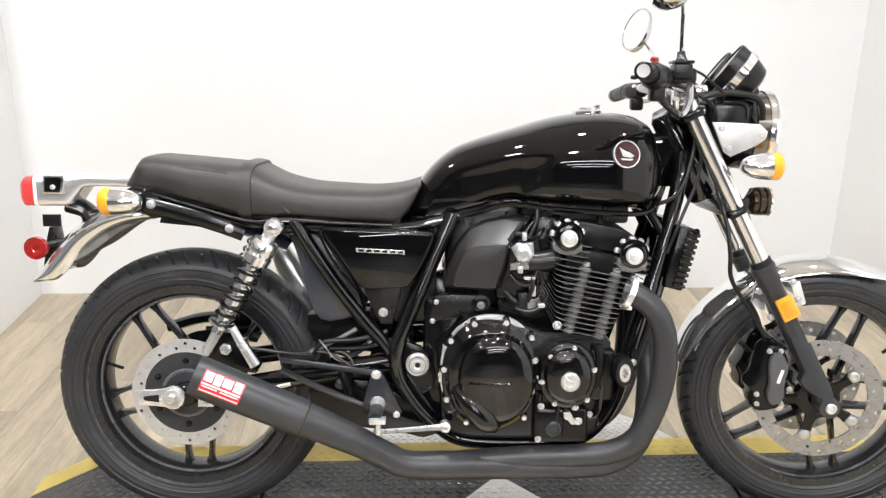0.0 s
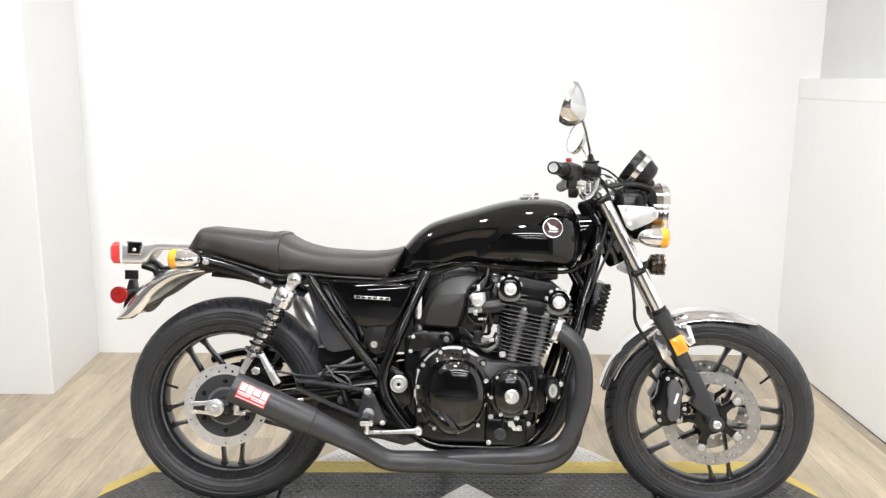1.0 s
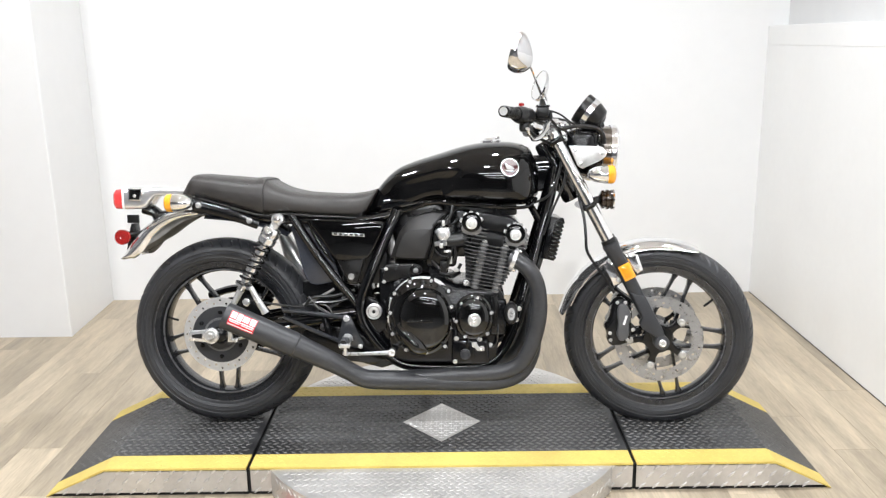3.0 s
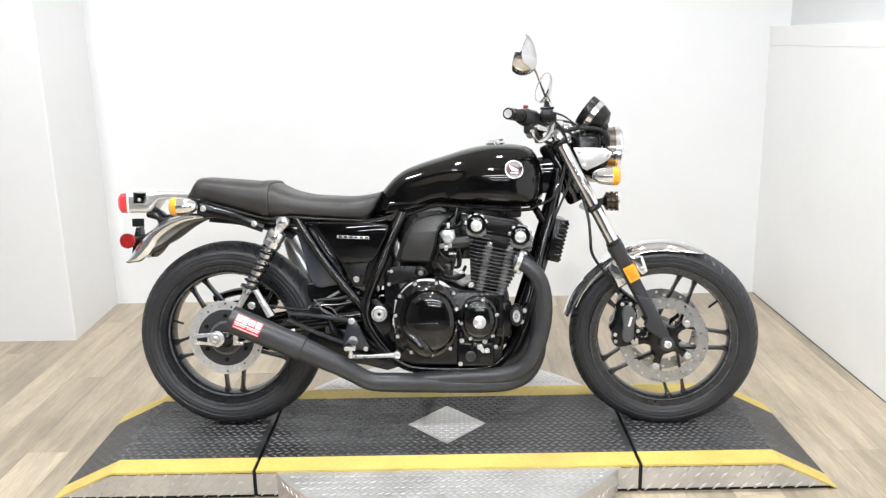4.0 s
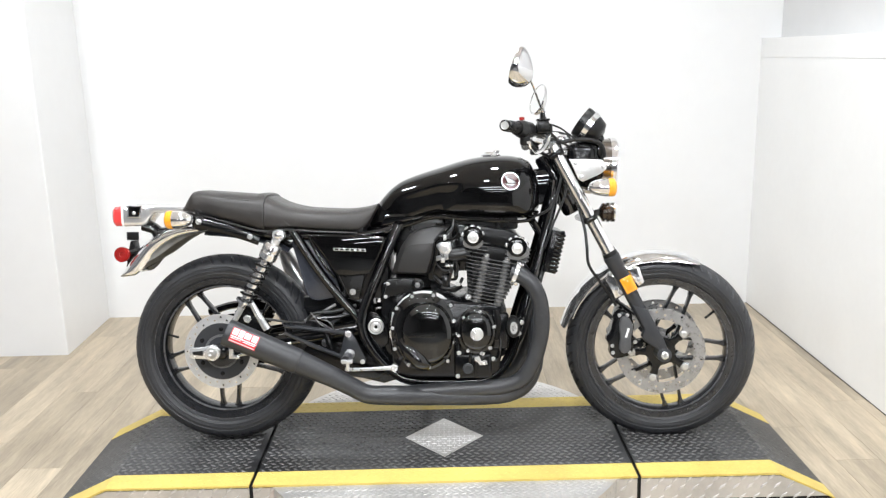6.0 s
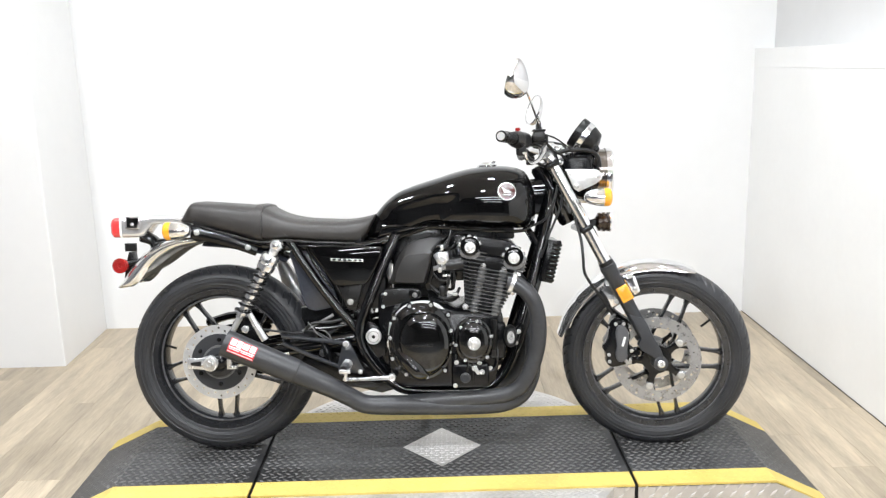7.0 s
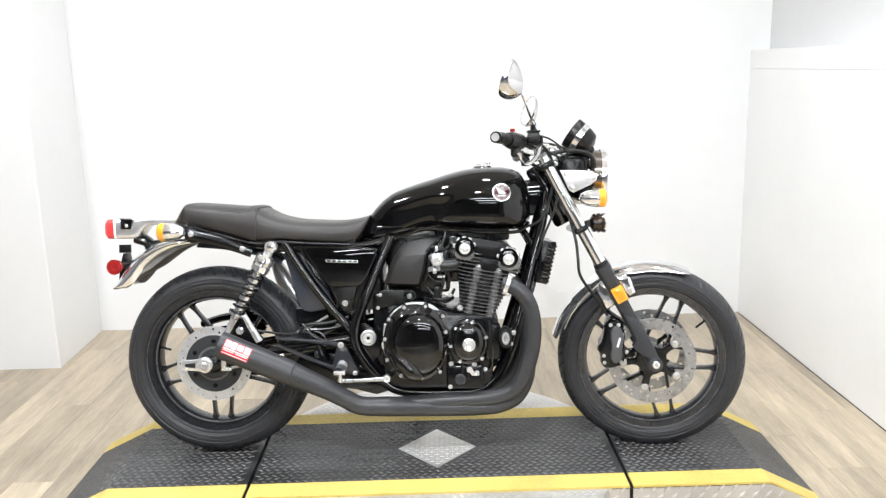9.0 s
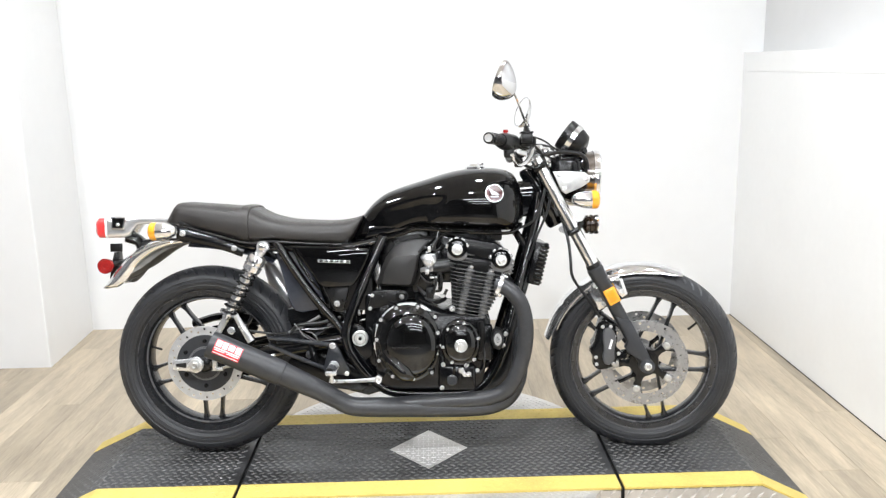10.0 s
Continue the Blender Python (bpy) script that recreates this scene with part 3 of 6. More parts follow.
def spoke_bar(cx, cz, angle, side, r0, r1, gap0, gap1, w0, w1, depth):
    """One of a pair of thin cast spokes, flaring where it meets the rim."""
    d = Vector((math.cos(angle), 0, math.sin(angle)))
    t = Vector((-d.z, 0, d.x))
    bm = bmesh.new()
    rings = []
    for s in (q / 8 for q in range(9)):
        r = r0 + (r1 - r0) * s
        g = gap0 + (gap1 - gap0) * s
        w = w0 + (w1 - w0) * s + 0.012 * max(0, s - 0.86) / 0.14 + 0.01 * max(0, 0.12 - s) / 0.12
        c = Vector((cx, 0, cz)) + d * r + t * side * g
        dp = depth * (1.25 - 0.35 * s)
        rings.append([bm.verts.new(c + t * a * w / 2 + Vector((0, b * dp / 2, 0))) for a, b in
                      ((-1, -0.6), (-0.6, -1), (0.6, -1), (1, -0.6), (1, 0.6), (0.6, 1), (-0.6, 1), (-1, 0.6))])
    for A, B in zip(rings, rings[1:]):
        for k in range(8):
            bm.faces.new((A[k], A[(k + 1) % 8], B[(k + 1) % 8], B[k]))
    bm.faces.new(rings[0])
    bm.faces.new(rings[-1])
    return bm


def wheel(name, cx, cz, r_out, r_in, half_w, base, label, valve):
    w = part(name, rim(cx, cz, 0.232, r_in, half_w * 0.80), RIM, bike, label)
    part("tyre", tyre(cx, cz, r_out, 0.2445, half_w, 57), RUBBER, w, "black road tyre with slanting shoulder grooves", 28)
    # two pale rings paint the highlight lines along the rim's edges
    for y, r, wide in ((0.80, 0.2450, 0.0030), (0.60, r_in + 0.0080, 0.0040)):
        part("rim_edge", turning([(-half_w * y + 0.002, r - wide), (-half_w * y - 0.0016, r - wide * 0.5), (-half_w * y - 0.0016, r + wide * 0.5), (-half_w * y + 0.002, r + wide)], (cx, 0, cz), (0, 1, 0), 96, close=True), RIM_GLINT, w, "pale ring painting the rim's highlight")
    part("hub", turning([(-0.075, 0.03), (-0.073, 0.048), (-0.05, 0.052), (-0.03, 0.046), (0.03, 0.046), (0.05, 0.052), (0.073, 0.048), (0.075, 0.03)],
                        (cx, 0, cz), (0, 1, 0), 36), SATIN, w)
    for k in range(5):
        for side in (-1, 1):
            part("spoke", spoke_bar(cx, cz, radians(base + 72 * k), side, 0.042, r_in + 0.004, 0.039, 0.026, 0.011, 0.011, 0.032), RIM, w)
    d = Vector((math.cos(valve), 0, math.sin(valve)))
    c = Vector((cx, -0.012, cz))
    part("valve_stem", tube([c + d * (r_in + 0.004), c + d * (r_in - 0.018) + Vector((0, -0.008, 0)), c + d * (r_in - 0.034) + Vector((0, -0.012, 0))], 0.004, 8), DARK, w)
    return w


rear = wheel("rear_wheel", RX, RZ, 0.3235, 0.209, 0.070, -91, "satin black cast wheel with paired spokes", radians(168))
front = wheel("front_wheel", FX, FZ, 0.3165, 0.216, 0.056, -4, "satin black cast wheel with paired spokes", radians(35))

# brake discs
holes = []
for k in range(30):
    a = 2 * math.pi * k / 30
    rr = (0.110, 0.121, 0.132)[k % 3] + 0.003
    holes.append((rr * math.cos(a), rr * math.sin(a), 0.0046))
for y, who in ((-0.074, "near"), (0.070, "far")):
    d = part("brake_disc", turned(holed_ring(0.146, 0.109, holes, 0.0045), pose(FX, y, FZ)), FRONT_DISC, front, "drilled steel brake disc", 20)
    o = Vector((FX, 0, FZ))
    for k in range(5):
        a = radians(39 + 72 * k)
        c, t = Vector((math.cos(a), 0, math.sin(a))), Vector((-math.sin(a), 0, math.cos(a)))
        k = 1.0 if who == "near" else 0.6

        def arm_outline(rows):
            pts = [o + c * r - t * w * k for r, w in rows] + [o + c * r + t * w * k for r, w in rows[::-1]]
            return [(p.x, p.z) for p in pts]
        part("carrier_arm", plate(arm_outline(((0.035, 0.024), (0.052, 0.013), (0.068, 0.0105), (0.080, 0.0135), (0.090, 0.012), (0.096, 0.006))), y + 0.001, y + 0.009, 0.0012), SATIN, d, "black disc carrier arm")
        part("disc_ear", plate(arm_outline(((0.083, 0.010), (0.090, 0.015), (0.100, 0.017), (0.112, 0.026))), y - 0.0002, y + 0.0040, 0.0008), FRONT_DISC, d)
        b = o + c * 0.095
        part("bobbin", turning([(0, 0.0115), (0.002, 0.0115), (0.003, 0.0090), (0.0035, 0.006), (0.002, 0.005)], (b.x, y - 0.0005, b.z), (0, -1, 0), 18), ALLOY, d)
    part("carrier_ring", turning([(0, 0.044), (0.008, 0.044), (0.008, 0.03), (0, 0.03)], (FX, y, FZ), (0, 1, 0), 36, close=True), SATIN, d)
holes = []
for k in range(32):
    a = 2 * math.pi * k / 32
    rr = 0.107 if k % 2 else 0.117
    holes.append((rr * math.cos(a), rr * math.sin(a), 0.0042))
d = part("brake_disc", turned(holed_ring(0.127, 0.096, holes, 0.005), pose(RX, -0.094, RZ)), DISC, rear, "drilled steel rear brake disc", 20)
part("carrier", turning([(0, 0.096), (0.006, 0.097), (0.007, 0.088), (0.004, 0.070), (0.004, 0.052), (0.012, 0.050), (0.014, 0.03), (-0.02, 0.03)], (RX, -0.088, RZ), (0, -1, 0), 60), LEG, d, "dark grey disc carrier")
teeth = turning([(0, 0.058), (0.003, 0.058), (0.003, 0.055), (0, 0.055)], (RX, -0.094, RZ), (0, -1, 0), 48, close=True)
teeth = join(teeth, turning([(0, 0.046), (0.003, 0.046), (0.003, 0.0435), (0, 0.0435)], (RX, -0.094, RZ), (0, -1, 0), 48, close=True))
for k in range(48):
    teeth = join(teeth, turned(box(0.045, 0.056, -0.003, 0.0, -0.0017, 0.0017), Matrix.Translation((RX, -0.094, RZ)) @ Matrix.Rotation(2 * math.pi * k / 48, 4, "Y")))
part("toothed_ring", teeth, CAST, d, "slotted dark alloy sensor ring")
for k in range(6):
    a = radians(30 + 60 * k)
    part("disc_bolt", bolt(RX + 0.077 * math.cos(a), RZ + 0.077 * math.sin(a), -0.092, 0.006, 0.006), SATIN, d)
part("sprocket", turning([(0, 0.10), (0.006, 0.10), (0.006, 0.04), (0, 0.04)], (RX, 0.082, RZ), (0, 1, 0), 44, close=True), SATIN, rear)
part("chain_guard", tube([(-0.84, 0.10, 0.43), (-0.74, 0.10, 0.455), (-0.6, 0.10, 0.45), (-0.40, 0.10, 0.44)], 0.014, 10, flat=1.6), SATIN, bike)
part("drive_chain", join(tube([(RX, 0.088, RZ + 0.1), (-0.2, 0.088, 0.45)], 0.009, 8, flat=0.8), tube([(RX, 0.088, RZ - 0.1), (-0.2, 0.088, 0.36)], 0.009, 8, flat=0.8)), SATIN, bike)


# ---- frame ----
def upper(points, y0, y1):
    n = len(points) - 1
    return [(x, y0 + (y1 - y0) * i / n, z) for i, (x, z) in enumerate(points)]


both("rear_frame_tube", tube(upper([(-0.485, 0.735), (-0.445, 0.668), (-0.390, 0.585), (-0.330, 0.505), (-0.285, 0.452), (-0.235, 0.375), (-0.185, 0.305), (-0.150, 0.262)], -0.125, -0.128), 0.0155, 14), FRAME, bike)
cradle = [(-0.135, -0.105, 0.745), (-0.160, -0.115, 0.688), (-0.200, -0.128, 0.595), (-0.235, -0.138, 0.510), (-0.258, -0.142, 0.440), (-0.252, -0.142, 0.380),
          (-0.215, -0.142, 0.318), (-0.165, -0.142, 0.265), (-0.115, -0.142, 0.235), (-0.03, -0.142, 0.226), (0.08, -0.142, 0.226), (0.145, -0.14, 0.231),
          (0.195, -0.136, 0.262), (0.235, -0.13, 0.325), (0.268, -0.122, 0.43), (0.308, -0.108, 0.56), (0.348, -0.092, 0.70), (0.378, -0.070, 0.82), (0.392, -0.045, 0.875)]
both("cradle_tube", tube(cradle, 0.0175, 16), FRAME, bike)
both("seat_rail", tube([(-0.12, -0.10, 0.738), (-0.25, -0.108, 0.714), (-0.42, -0.108, 0.712), (-0.56, -0.100, 0.718), (-0.70, -0.09, 0.755), (-0.80, -0.08, 0.775)], 0.013, 12), FRAME, bike)
part("backbone_tube", tube([(0.40, 0, 0.90), (0.25, 0, 0.885), (0.05, 0, 0.86), (-0.12, 0, 0.77), (-0.25, 0, 0.70)], 0.028, 16), FRAME, bike)
part("steering_head", turning([(-0.11, 0.030), (-0.10, 0.036), (0.10, 0.036), (0.11, 0.030)], (0.405, 0, 0.87), RAKE, 28), FRAME, bike)
part("head_gusset", plate([(0.30, 0.80), (0.41, 0.80), (0.40, 0.93), (0.27, 0.90)], -0.03, 0.03, 0.004), FRAME, bike)
both("downtube_brace", tube([(0.345, -0.095, 0.69), (0.30, -0.07, 0.76), (0.23, -0.04, 0.80)], 0.011, 10), FRAME, bike)
both("grab_rail", tube([(-0.595, -0.125, 0.700), (-0.66, -0.128, 0.727), (-0.74, -0.130, 0.750), (-0.805, -0.128, 0.766)], [0.015, 0.018, 0.0175, 0.018], 14, flat=0.6), SATIN, bike, "satin black rear frame rail")
for x, z in ((-0.790, 0.768), (-0.622, 0.716)):
    part("rail_bolt", bolt(x, z, -0.138, 0.0075, 0.008), BRIGHT, bike)
part("tail_bracket", plate([(-0.815, 0.790), (-0.775, 0.785), (-0.765, 0.74), (-0.79, 0.735), (-0.815, 0.75)], -0.132, -0.10, 0.003), SATIN, bike)
part("swing_arm", join(tube([(-0.20, -0.10, 0.415), (-0.42, -0.115, 0.382), (-0.62, -0.122, 0.350), (-0.79, -0.122, 0.326)], 0.023, 14, flat=0.6),
                       tube([(-0.20, 0.10, 0.415), (-0.42, 0.115, 0.382), (-0.62, 0.122, 0.350), (-0.79, 0.122, 0.326)], 0.023, 14, flat=0.6),
                       tube([(-0.30, -0.11, 0.40), (-0.30, 0.11, 0.40)], 0.026, 14)), FRAME, bike, "gloss black swing arm")
part("stand_mount", plate([(-0.46, 0.365), (-0.20, 0.37), (-0.15, 0.285), (-0.20, 0.262), (-0.27, 0.268), (-0.36, 0.30)], -0.055, 0.055, 0.006), SATIN, bike, "black centre bracket")
part("centre_stand", plate([(-0.36, 0.30), (-0.14, 0.275), (-0.09, 0.232), (-0.20, 0.200), (-0.34, 0.235)], -0.062, 0.062, 0.006), SATIN, bike, "black folded centre stand")
part("stand_leg", plate([(-0.17, 0.255), (-0.30, 0.345), (-0.44, 0.360), (-0.47, 0.325), (-0.46, 0.275), (-0.38, 0.235), (-0.22, 0.215)], -0.075, -0.050, 0.008), SATIN, bike, "black folded stand leg")
part("linkage_cover", plate([(-0.47, 0.50), (-0.24, 0.51), (-0.22, 0.40), (-0.40, 0.415), (-0.47, 0.44)], -0.05, 0.05, 0.006), SATIN, bike)
part("pivot_cover", plate([(-0.255, 0.47), (-0.185, 0.44), (-0.165, 0.36), (-0.21, 0.33), (-0.25, 0.37)], -0.140, -0.120, 0.004, 1), SATIN, bike)
part("pivot_cap", turning([(0, 0.026), (0.010, 0.026), (0.013, 0.023), (0.012, 0.017), (0.014, 0.010), (0.012, 0.006)], (-0.211, -0.158, 0.416), (0, -1, 0), 28), ALLOY, bike, "bright round pivot cap")
# dark hexagon and ring laid on the cap paint a socket's and groove's shade
part("pivot_socket", turning([(0, 0.0062), (0.0012, 0.0062), (0.0012, 0.0)], (-0.211, -0.1695, 0.416), (0, -1, 0), 6), DARK, bike)
part("pivot_groove", turning([(0, 0.0195), (0.0009, 0.0195), (0.0009, 0.0175), (0, 0.0175)], (-0.211, -0.1705, 0.416), (0, -1, 0), 32, close=True), CAST, bike)
axle_out = [(-0.838, 0.348), (-0.800, 0.350)] + [(-0.762 + 0.027 * math.cos(q), 0.331 + 0.027 * math.sin(q)) for q in (radians(125 - 25 * k) for k in range(11))] + [(-0.800, 0.312), (-0.838, 0.314)]
part("axle_block", plate(axle_out, -0.150, -0.136, 0.003), BRIGHT, bike, "bright chain adjuster plate")
# black plate on the block's face paints the dark inside of a slot
part("adjuster_slot", plate([(-0.826, 0.3355), (-0.792, 0.340), (-0.792, 0.322), (-0.826, 0.3270)], -0.1512, -0.1497, 0.0), DARK, bike)
part("axle_washer", turning([(0, 0.0215), (0.002, 0.0215), (0.003, 0.0195), (0.0022, 0.012)], (-0.762, -0.150, 0.331), (0, -1, 0), 28), ALLOY, bike)
part("rear_axle_nut", turning([(0, 0.0125), (0.010, 0.0125), (0.012, 0.010), (0.0115, 0.0065), (0.008, 0.006)], (-0.762, -0.152, 0.331), (0, -1, 0), 6), ALLOY, bike)
part("axle_end_block", plate([(-0.706, 0.352), (-0.672, 0.352), (-0.672, 0.342), (-0.690, 0.341), (-0.690, 0.322), (-0.672, 0.321), (-0.672, 0.310), (-0.706, 0.310)], -0.148, -0.134, 0.002), BRIGHT, bike)
part("axle_spacer", turning([(0, 0.026), (0.030, 0.024), (0.034, 0.018)], (-0.738, -0.105, 0.331), (0, -1, 0), 24), SATIN, bike)
part("brake_anchor", tube([(-0.70, -0.118, 0.315), (-0.60, -0.128, 0.335), (-0.50, -0.125, 0.36)], 0.008, 8), ALLOY, bike)
part("rear_caliper", box(-0.69, -0.60, -0.125, -0.075, 0.405, 0.455, 0.008), SATIN, bike)

# ---- shock absorbers ----
SA, SB = Vector((-0.523, -0.150, 0.721)), Vector((-0.668, -0.150, 0.462))
sd = (SB - SA).normalized()
for flip in (1, -1):
    def sh(name, bm, mat, par, label=""):
        if flip < 0:
            bmesh.ops.transform(bm, matrix=Matrix.Translation((-0.05, -0.02, 0)) @ FLIP, verts=bm.verts)
        return part(name, bm, mat, par, label)
    body = sh("shock_absorber", turning([(0.028, 0.010), (0.034, 0.026), (0.042, 0.031), (0.062, 0.031), (0.066, 0.027), (0.070, 0.031), (0.088, 0.030), (0.094, 0.022), (0.10, 0.012), (0.20, 0.012), (0.225, 0.014), (0.27, 0.014)], SA, sd, 32), CHROME, bike, "chrome twin shock absorber")
    sh("shock_eye", turning([(-0.016, 0.012), (-0.015, 0.019), (0.015, 0.019), (0.016, 0.012)], SA, (0, 1, 0), 24), BRIGHT, body)
    sh("shock_neck", tube([SA, SA + sd * 0.04], [0.017, 0.014], 12), BRIGHT, body)
    sh("shock_bolt", turning([(0, 0.011), (0.006, 0.011), (0.008, 0.007)], SA + Vector((0, -0.016, 0)), (0, -1, 0), 16), CHROME, body)
    coil = []
    s1 = sd.orthogonal().normalized()
    s2 = sd.cross(s1)
    turns, n = 7, 7 * 16
    for i in range(n + 1):
        a = 2 * math.pi * turns * i / n
        coil.append(SA + sd * (0.096 + 0.150 * i / n) + 0.0245 * (math.cos(a) * s1 + math.sin(a) * s2))
    sh("spring", tube(coil, 0.0032, 6, steps=1), SATIN, body, "black coil spring")
    for k in range(4):
        sh("damper_ring", turning([(0, 0.0135), (0.003, 0.0195), (0.020, 0.0195), (0.023, 0.0135)], SA + sd * (0.112 + 0.033 * k), sd, 20), CHROME, body)
    foot = SA + sd * 0.245
    sh("spring_seat", turning([(0, 0.014), (0.002, 0.029), (0.008, 0.029), (0.012, 0.018)], foot, sd, 24), CHROME, body)
    sh("clevis_arm", tube([foot + sd * 0.005, SB + sd * 0.030], [0.013, 0.010], 12), BRIGHT, body)
    arm_end = Vector((-0.574, -0.150, 0.408))
    sh("link_arm", tube([(-0.625, -0.150, 0.502), (-0.600, -0.152, 0.455), arm_end], [0.009, 0.011, 0.013], 12, flat=0.7), BRIGHT, body)
    sh("link_bolt", turning([(0, 0.014), (0.005, 0.014), (0.006, 0.010), (0.012, 0.009)], (-0.640, -0.140, 0.444), (0, -1, 0), 6), BRIGHT, body)
    sh("link_plate", plate([(-0.665, 0.48), (-0.62, 0.49), (-0.56, 0.41), (-0.575, 0.385), (-0.67, 0.40)], -0.138, -0.128, 0.003), SATIN, body)

# added pale shape that supplies the brightness between wheel and inner panel
part("far_side_cover", tube([(-0.578, 0.15, 0.645), (-0.548, 0.15, 0.580), (-0.512, 0.15, 0.520), (-0.488, 0.15, 0.465)], [0.020, 0.033, 0.036, 0.018], 14, flat=0.7), PLUG, bike, "added pale shape for the brightness beyond the rear wheel")

# ---- rear mudguard, inner panel ----
mid = [(-0.78, 0.752), (-0.87, 0.751), (-0.940, 0.736), (-1.006, 0.702), (-1.054, 0.653), (-1.080, 0.614), (-1.092, 0.590)]
depth = [0.020, 0.031, 0.044, 0.058, 0.066, 0.056, 0.020]


def mudguard(line, depths, half_w, thick, arch=1.1, wrap=90.0):
    """A curved guard over a wheel: an arch in section, with skirts of the given depths that tuck in past 90 degrees."""
    wide = radians(wrap)
    crown = 1.0 if wrap <= 90 else 0.55
    path = catmull([(x, 0, z) for x, z in line], 6)
    n = len(path)
    dep = [float(q) for q in np.interp(np.linspace(0, len(depths) - 1, n), range(len(depths)), depths)]
    for _ in range(6):
        dep = [dep[0]] + [(dep[i - 1] + dep[i] + dep[i + 1]) / 3 for i in range(1, n - 1)] + [dep[-1]]
    bm = bmesh.new()
    outer, inner = [], []
    m = 20
    for i, p in enumerate(path):
        t = (path[min(i + 1, n - 1)] - path[max(i - 1, 0)]).normalized()
        nrm = Vector((-t.z, 0, t.x))
        if nrm.z < 0:
            nrm = -nrm
        ro, ri = [], []
        for k in range(m + 1):
            a = wide * (2 * k / m - 1)
            w = half_w * math.sin(a)
            drop = dep[i] * (crown * (1 - max(math.cos(a), 0.0) ** arch) + (1 - crown) * max(0.0, (abs(a) - math.pi / 2) / max(wide - math.pi / 2, 1e-6)))
            ro.append(bm.verts.new(p + Vector((0, w, 0)) - nrm * drop))
            ri.append(bm.verts.new(p + Vector((0, w * (1 - thick / half_w), 0)) - nrm * (drop + thick * (0.2 + 0.8 * max(math.cos(a), 0.0)))))
        outer.append(ro)
        inner.append(ri)
    for i in range(n - 1):
        for k in range(m):
            bm.faces.new((outer[i][k], outer[i][k + 1], outer[i + 1][k + 1], outer[i + 1][k]))
            bm.faces.new((inner[i][k], inner[i + 1][k], inner[i + 1][k + 1], inner[i][k + 1]))
        for k in (0, m):
            bm.faces.new((outer[i][k], outer[i + 1][k], inner[i + 1][k], inner[i][k]))
    for i in (0, n - 1):
        for k in range(m):
            bm.faces.new((outer[i][k], inner[i][k], inner[i][k + 1], outer[i][k + 1]))
    return bm


part("rear_mudguard", mudguard(mid, depth, 0.088, 0.003, 1.4, 116.0), CHROME, bike, "chrome rear mudguard", 50)
part("splash_guard", mudguard([(-0.80, 0.742), (-0.87, 0.738), (-0.935, 0.718), (-0.990, 0.677), (-1.034, 0.628), (-1.060, 0.598)], [0.010, 0.030, 0.048, 0.046, 0.018, 0.004], 0.080, 0.003), SPLASH, bike, "dark grey plastic splash guard under the chrome", 50)
part("inner_mudguard", mudguard([(-0.50, 0.675), (-0.56, 0.705), (-0.63, 0.728), (-0.70, 0.740), (-0.79, 0.742)], [0.02, 0.025, 0.03, 0.03, 0.022], 0.085, 0.004), PANEL, bike, "dark grey plastic inner mudguard", 50)
part("inner_panel", plate([(-0.505, 0.70), (-0.486, 0.65), (-0.468, 0.576), (-0.457, 0.523), (-0.43, 0.487), (-0.36, 0.500), (-0.33, 0.505), (-0.36, 0.60), (-0.44, 0.71)], -0.085, 0.085, 0.008, 1), PANEL, bike, "dark grey plastic inner panel")
part("battery_box", box(-0.32, -0.17, -0.115, 0.115, 0.50, 0.70, 0.01), PLASTIC, bike)

# ---- tail ----
tail = part("tail_light", loft(-1.076, -0.845, 16, lambda x, a: ((0.055 - 0.024 * (x + 1.085) / 0.24) * sgnpow(math.cos(a), 0.36),
            0.787 + 0.022 * smoothstep(-1.012, -0.970, x) - 0.004 * smoothstep(-0.96, -0.85, x) + (0.037 - 0.023 * smoothstep(-1.012, -0.970, x) - 0.003 * smoothstep(-0.97, -0.85, x)) * sgnpow(math.sin(a), 0.36)), 28, False), SILVER, bike, "silver tail light housing")
part("lens_rim", loft(-1.0815, -1.0750, 3, lambda x, a: (0.0565 * sgnpow(math.cos(a), 0.36), 0.787 + 0.0375 * sgnpow(math.sin(a), 0.36)), 28, False), WHITE, tail, "pale rim behind the red lens")
part("lens", loft(-1.120, -1.0755, 8, lambda x, a: (0.056 * sgnpow(math.cos(a), 0.5) * min(1, ((x + 1.124) / 0.012) ** 0.3 * 0.9), 0.785 + 0.035 * sgnpow(math.sin(a), 0.5) * min(1, ((x + 1.124) / 0.012) ** 0.3 * 0.9)), 28), TAIL_LENS, tail, "red tail light lens")
part("window_frame", plate([(-1.058, 0.823), (-1.008, 0.822), (-1.016, 0.780), (-1.060, 0.781)], -0.0595, -0.045, 0.003), CHROME, tail)
part("side_window", plate([(-1.053, 0.819), (-1.013, 0.818), (-1.020, 0.784), (-1.055, 0.785)], -0.0610, -0.050, 0.002), COVER, tail)
part("number_lamp", turning([(0, 0.006), (0.003, 0.006), (0.004, 0.003)], (-1.034, -0.0612, 0.797), (0, -1, 0), 14), BRIGHT, tail)
part("tail_strut", join(tube([(-1.02, 0, 0.752), (-0.985, 0, 0.735), (-0.965, 0, 0.700), (-0.975, 0, 0.690)], [0.022, 0.018, 0.026, 0.03], 12, flat=1.8),
                        tube([(-0.965, 0, 0.725), (-0.935, 0, 0.735), (-0.90, 0, 0.770), (-0.86, 0, 0.79)], [0.018, 0.014, 0.010, 0.010], 12, flat=2.2)), SATIN, bike, "satin black tail bracket")
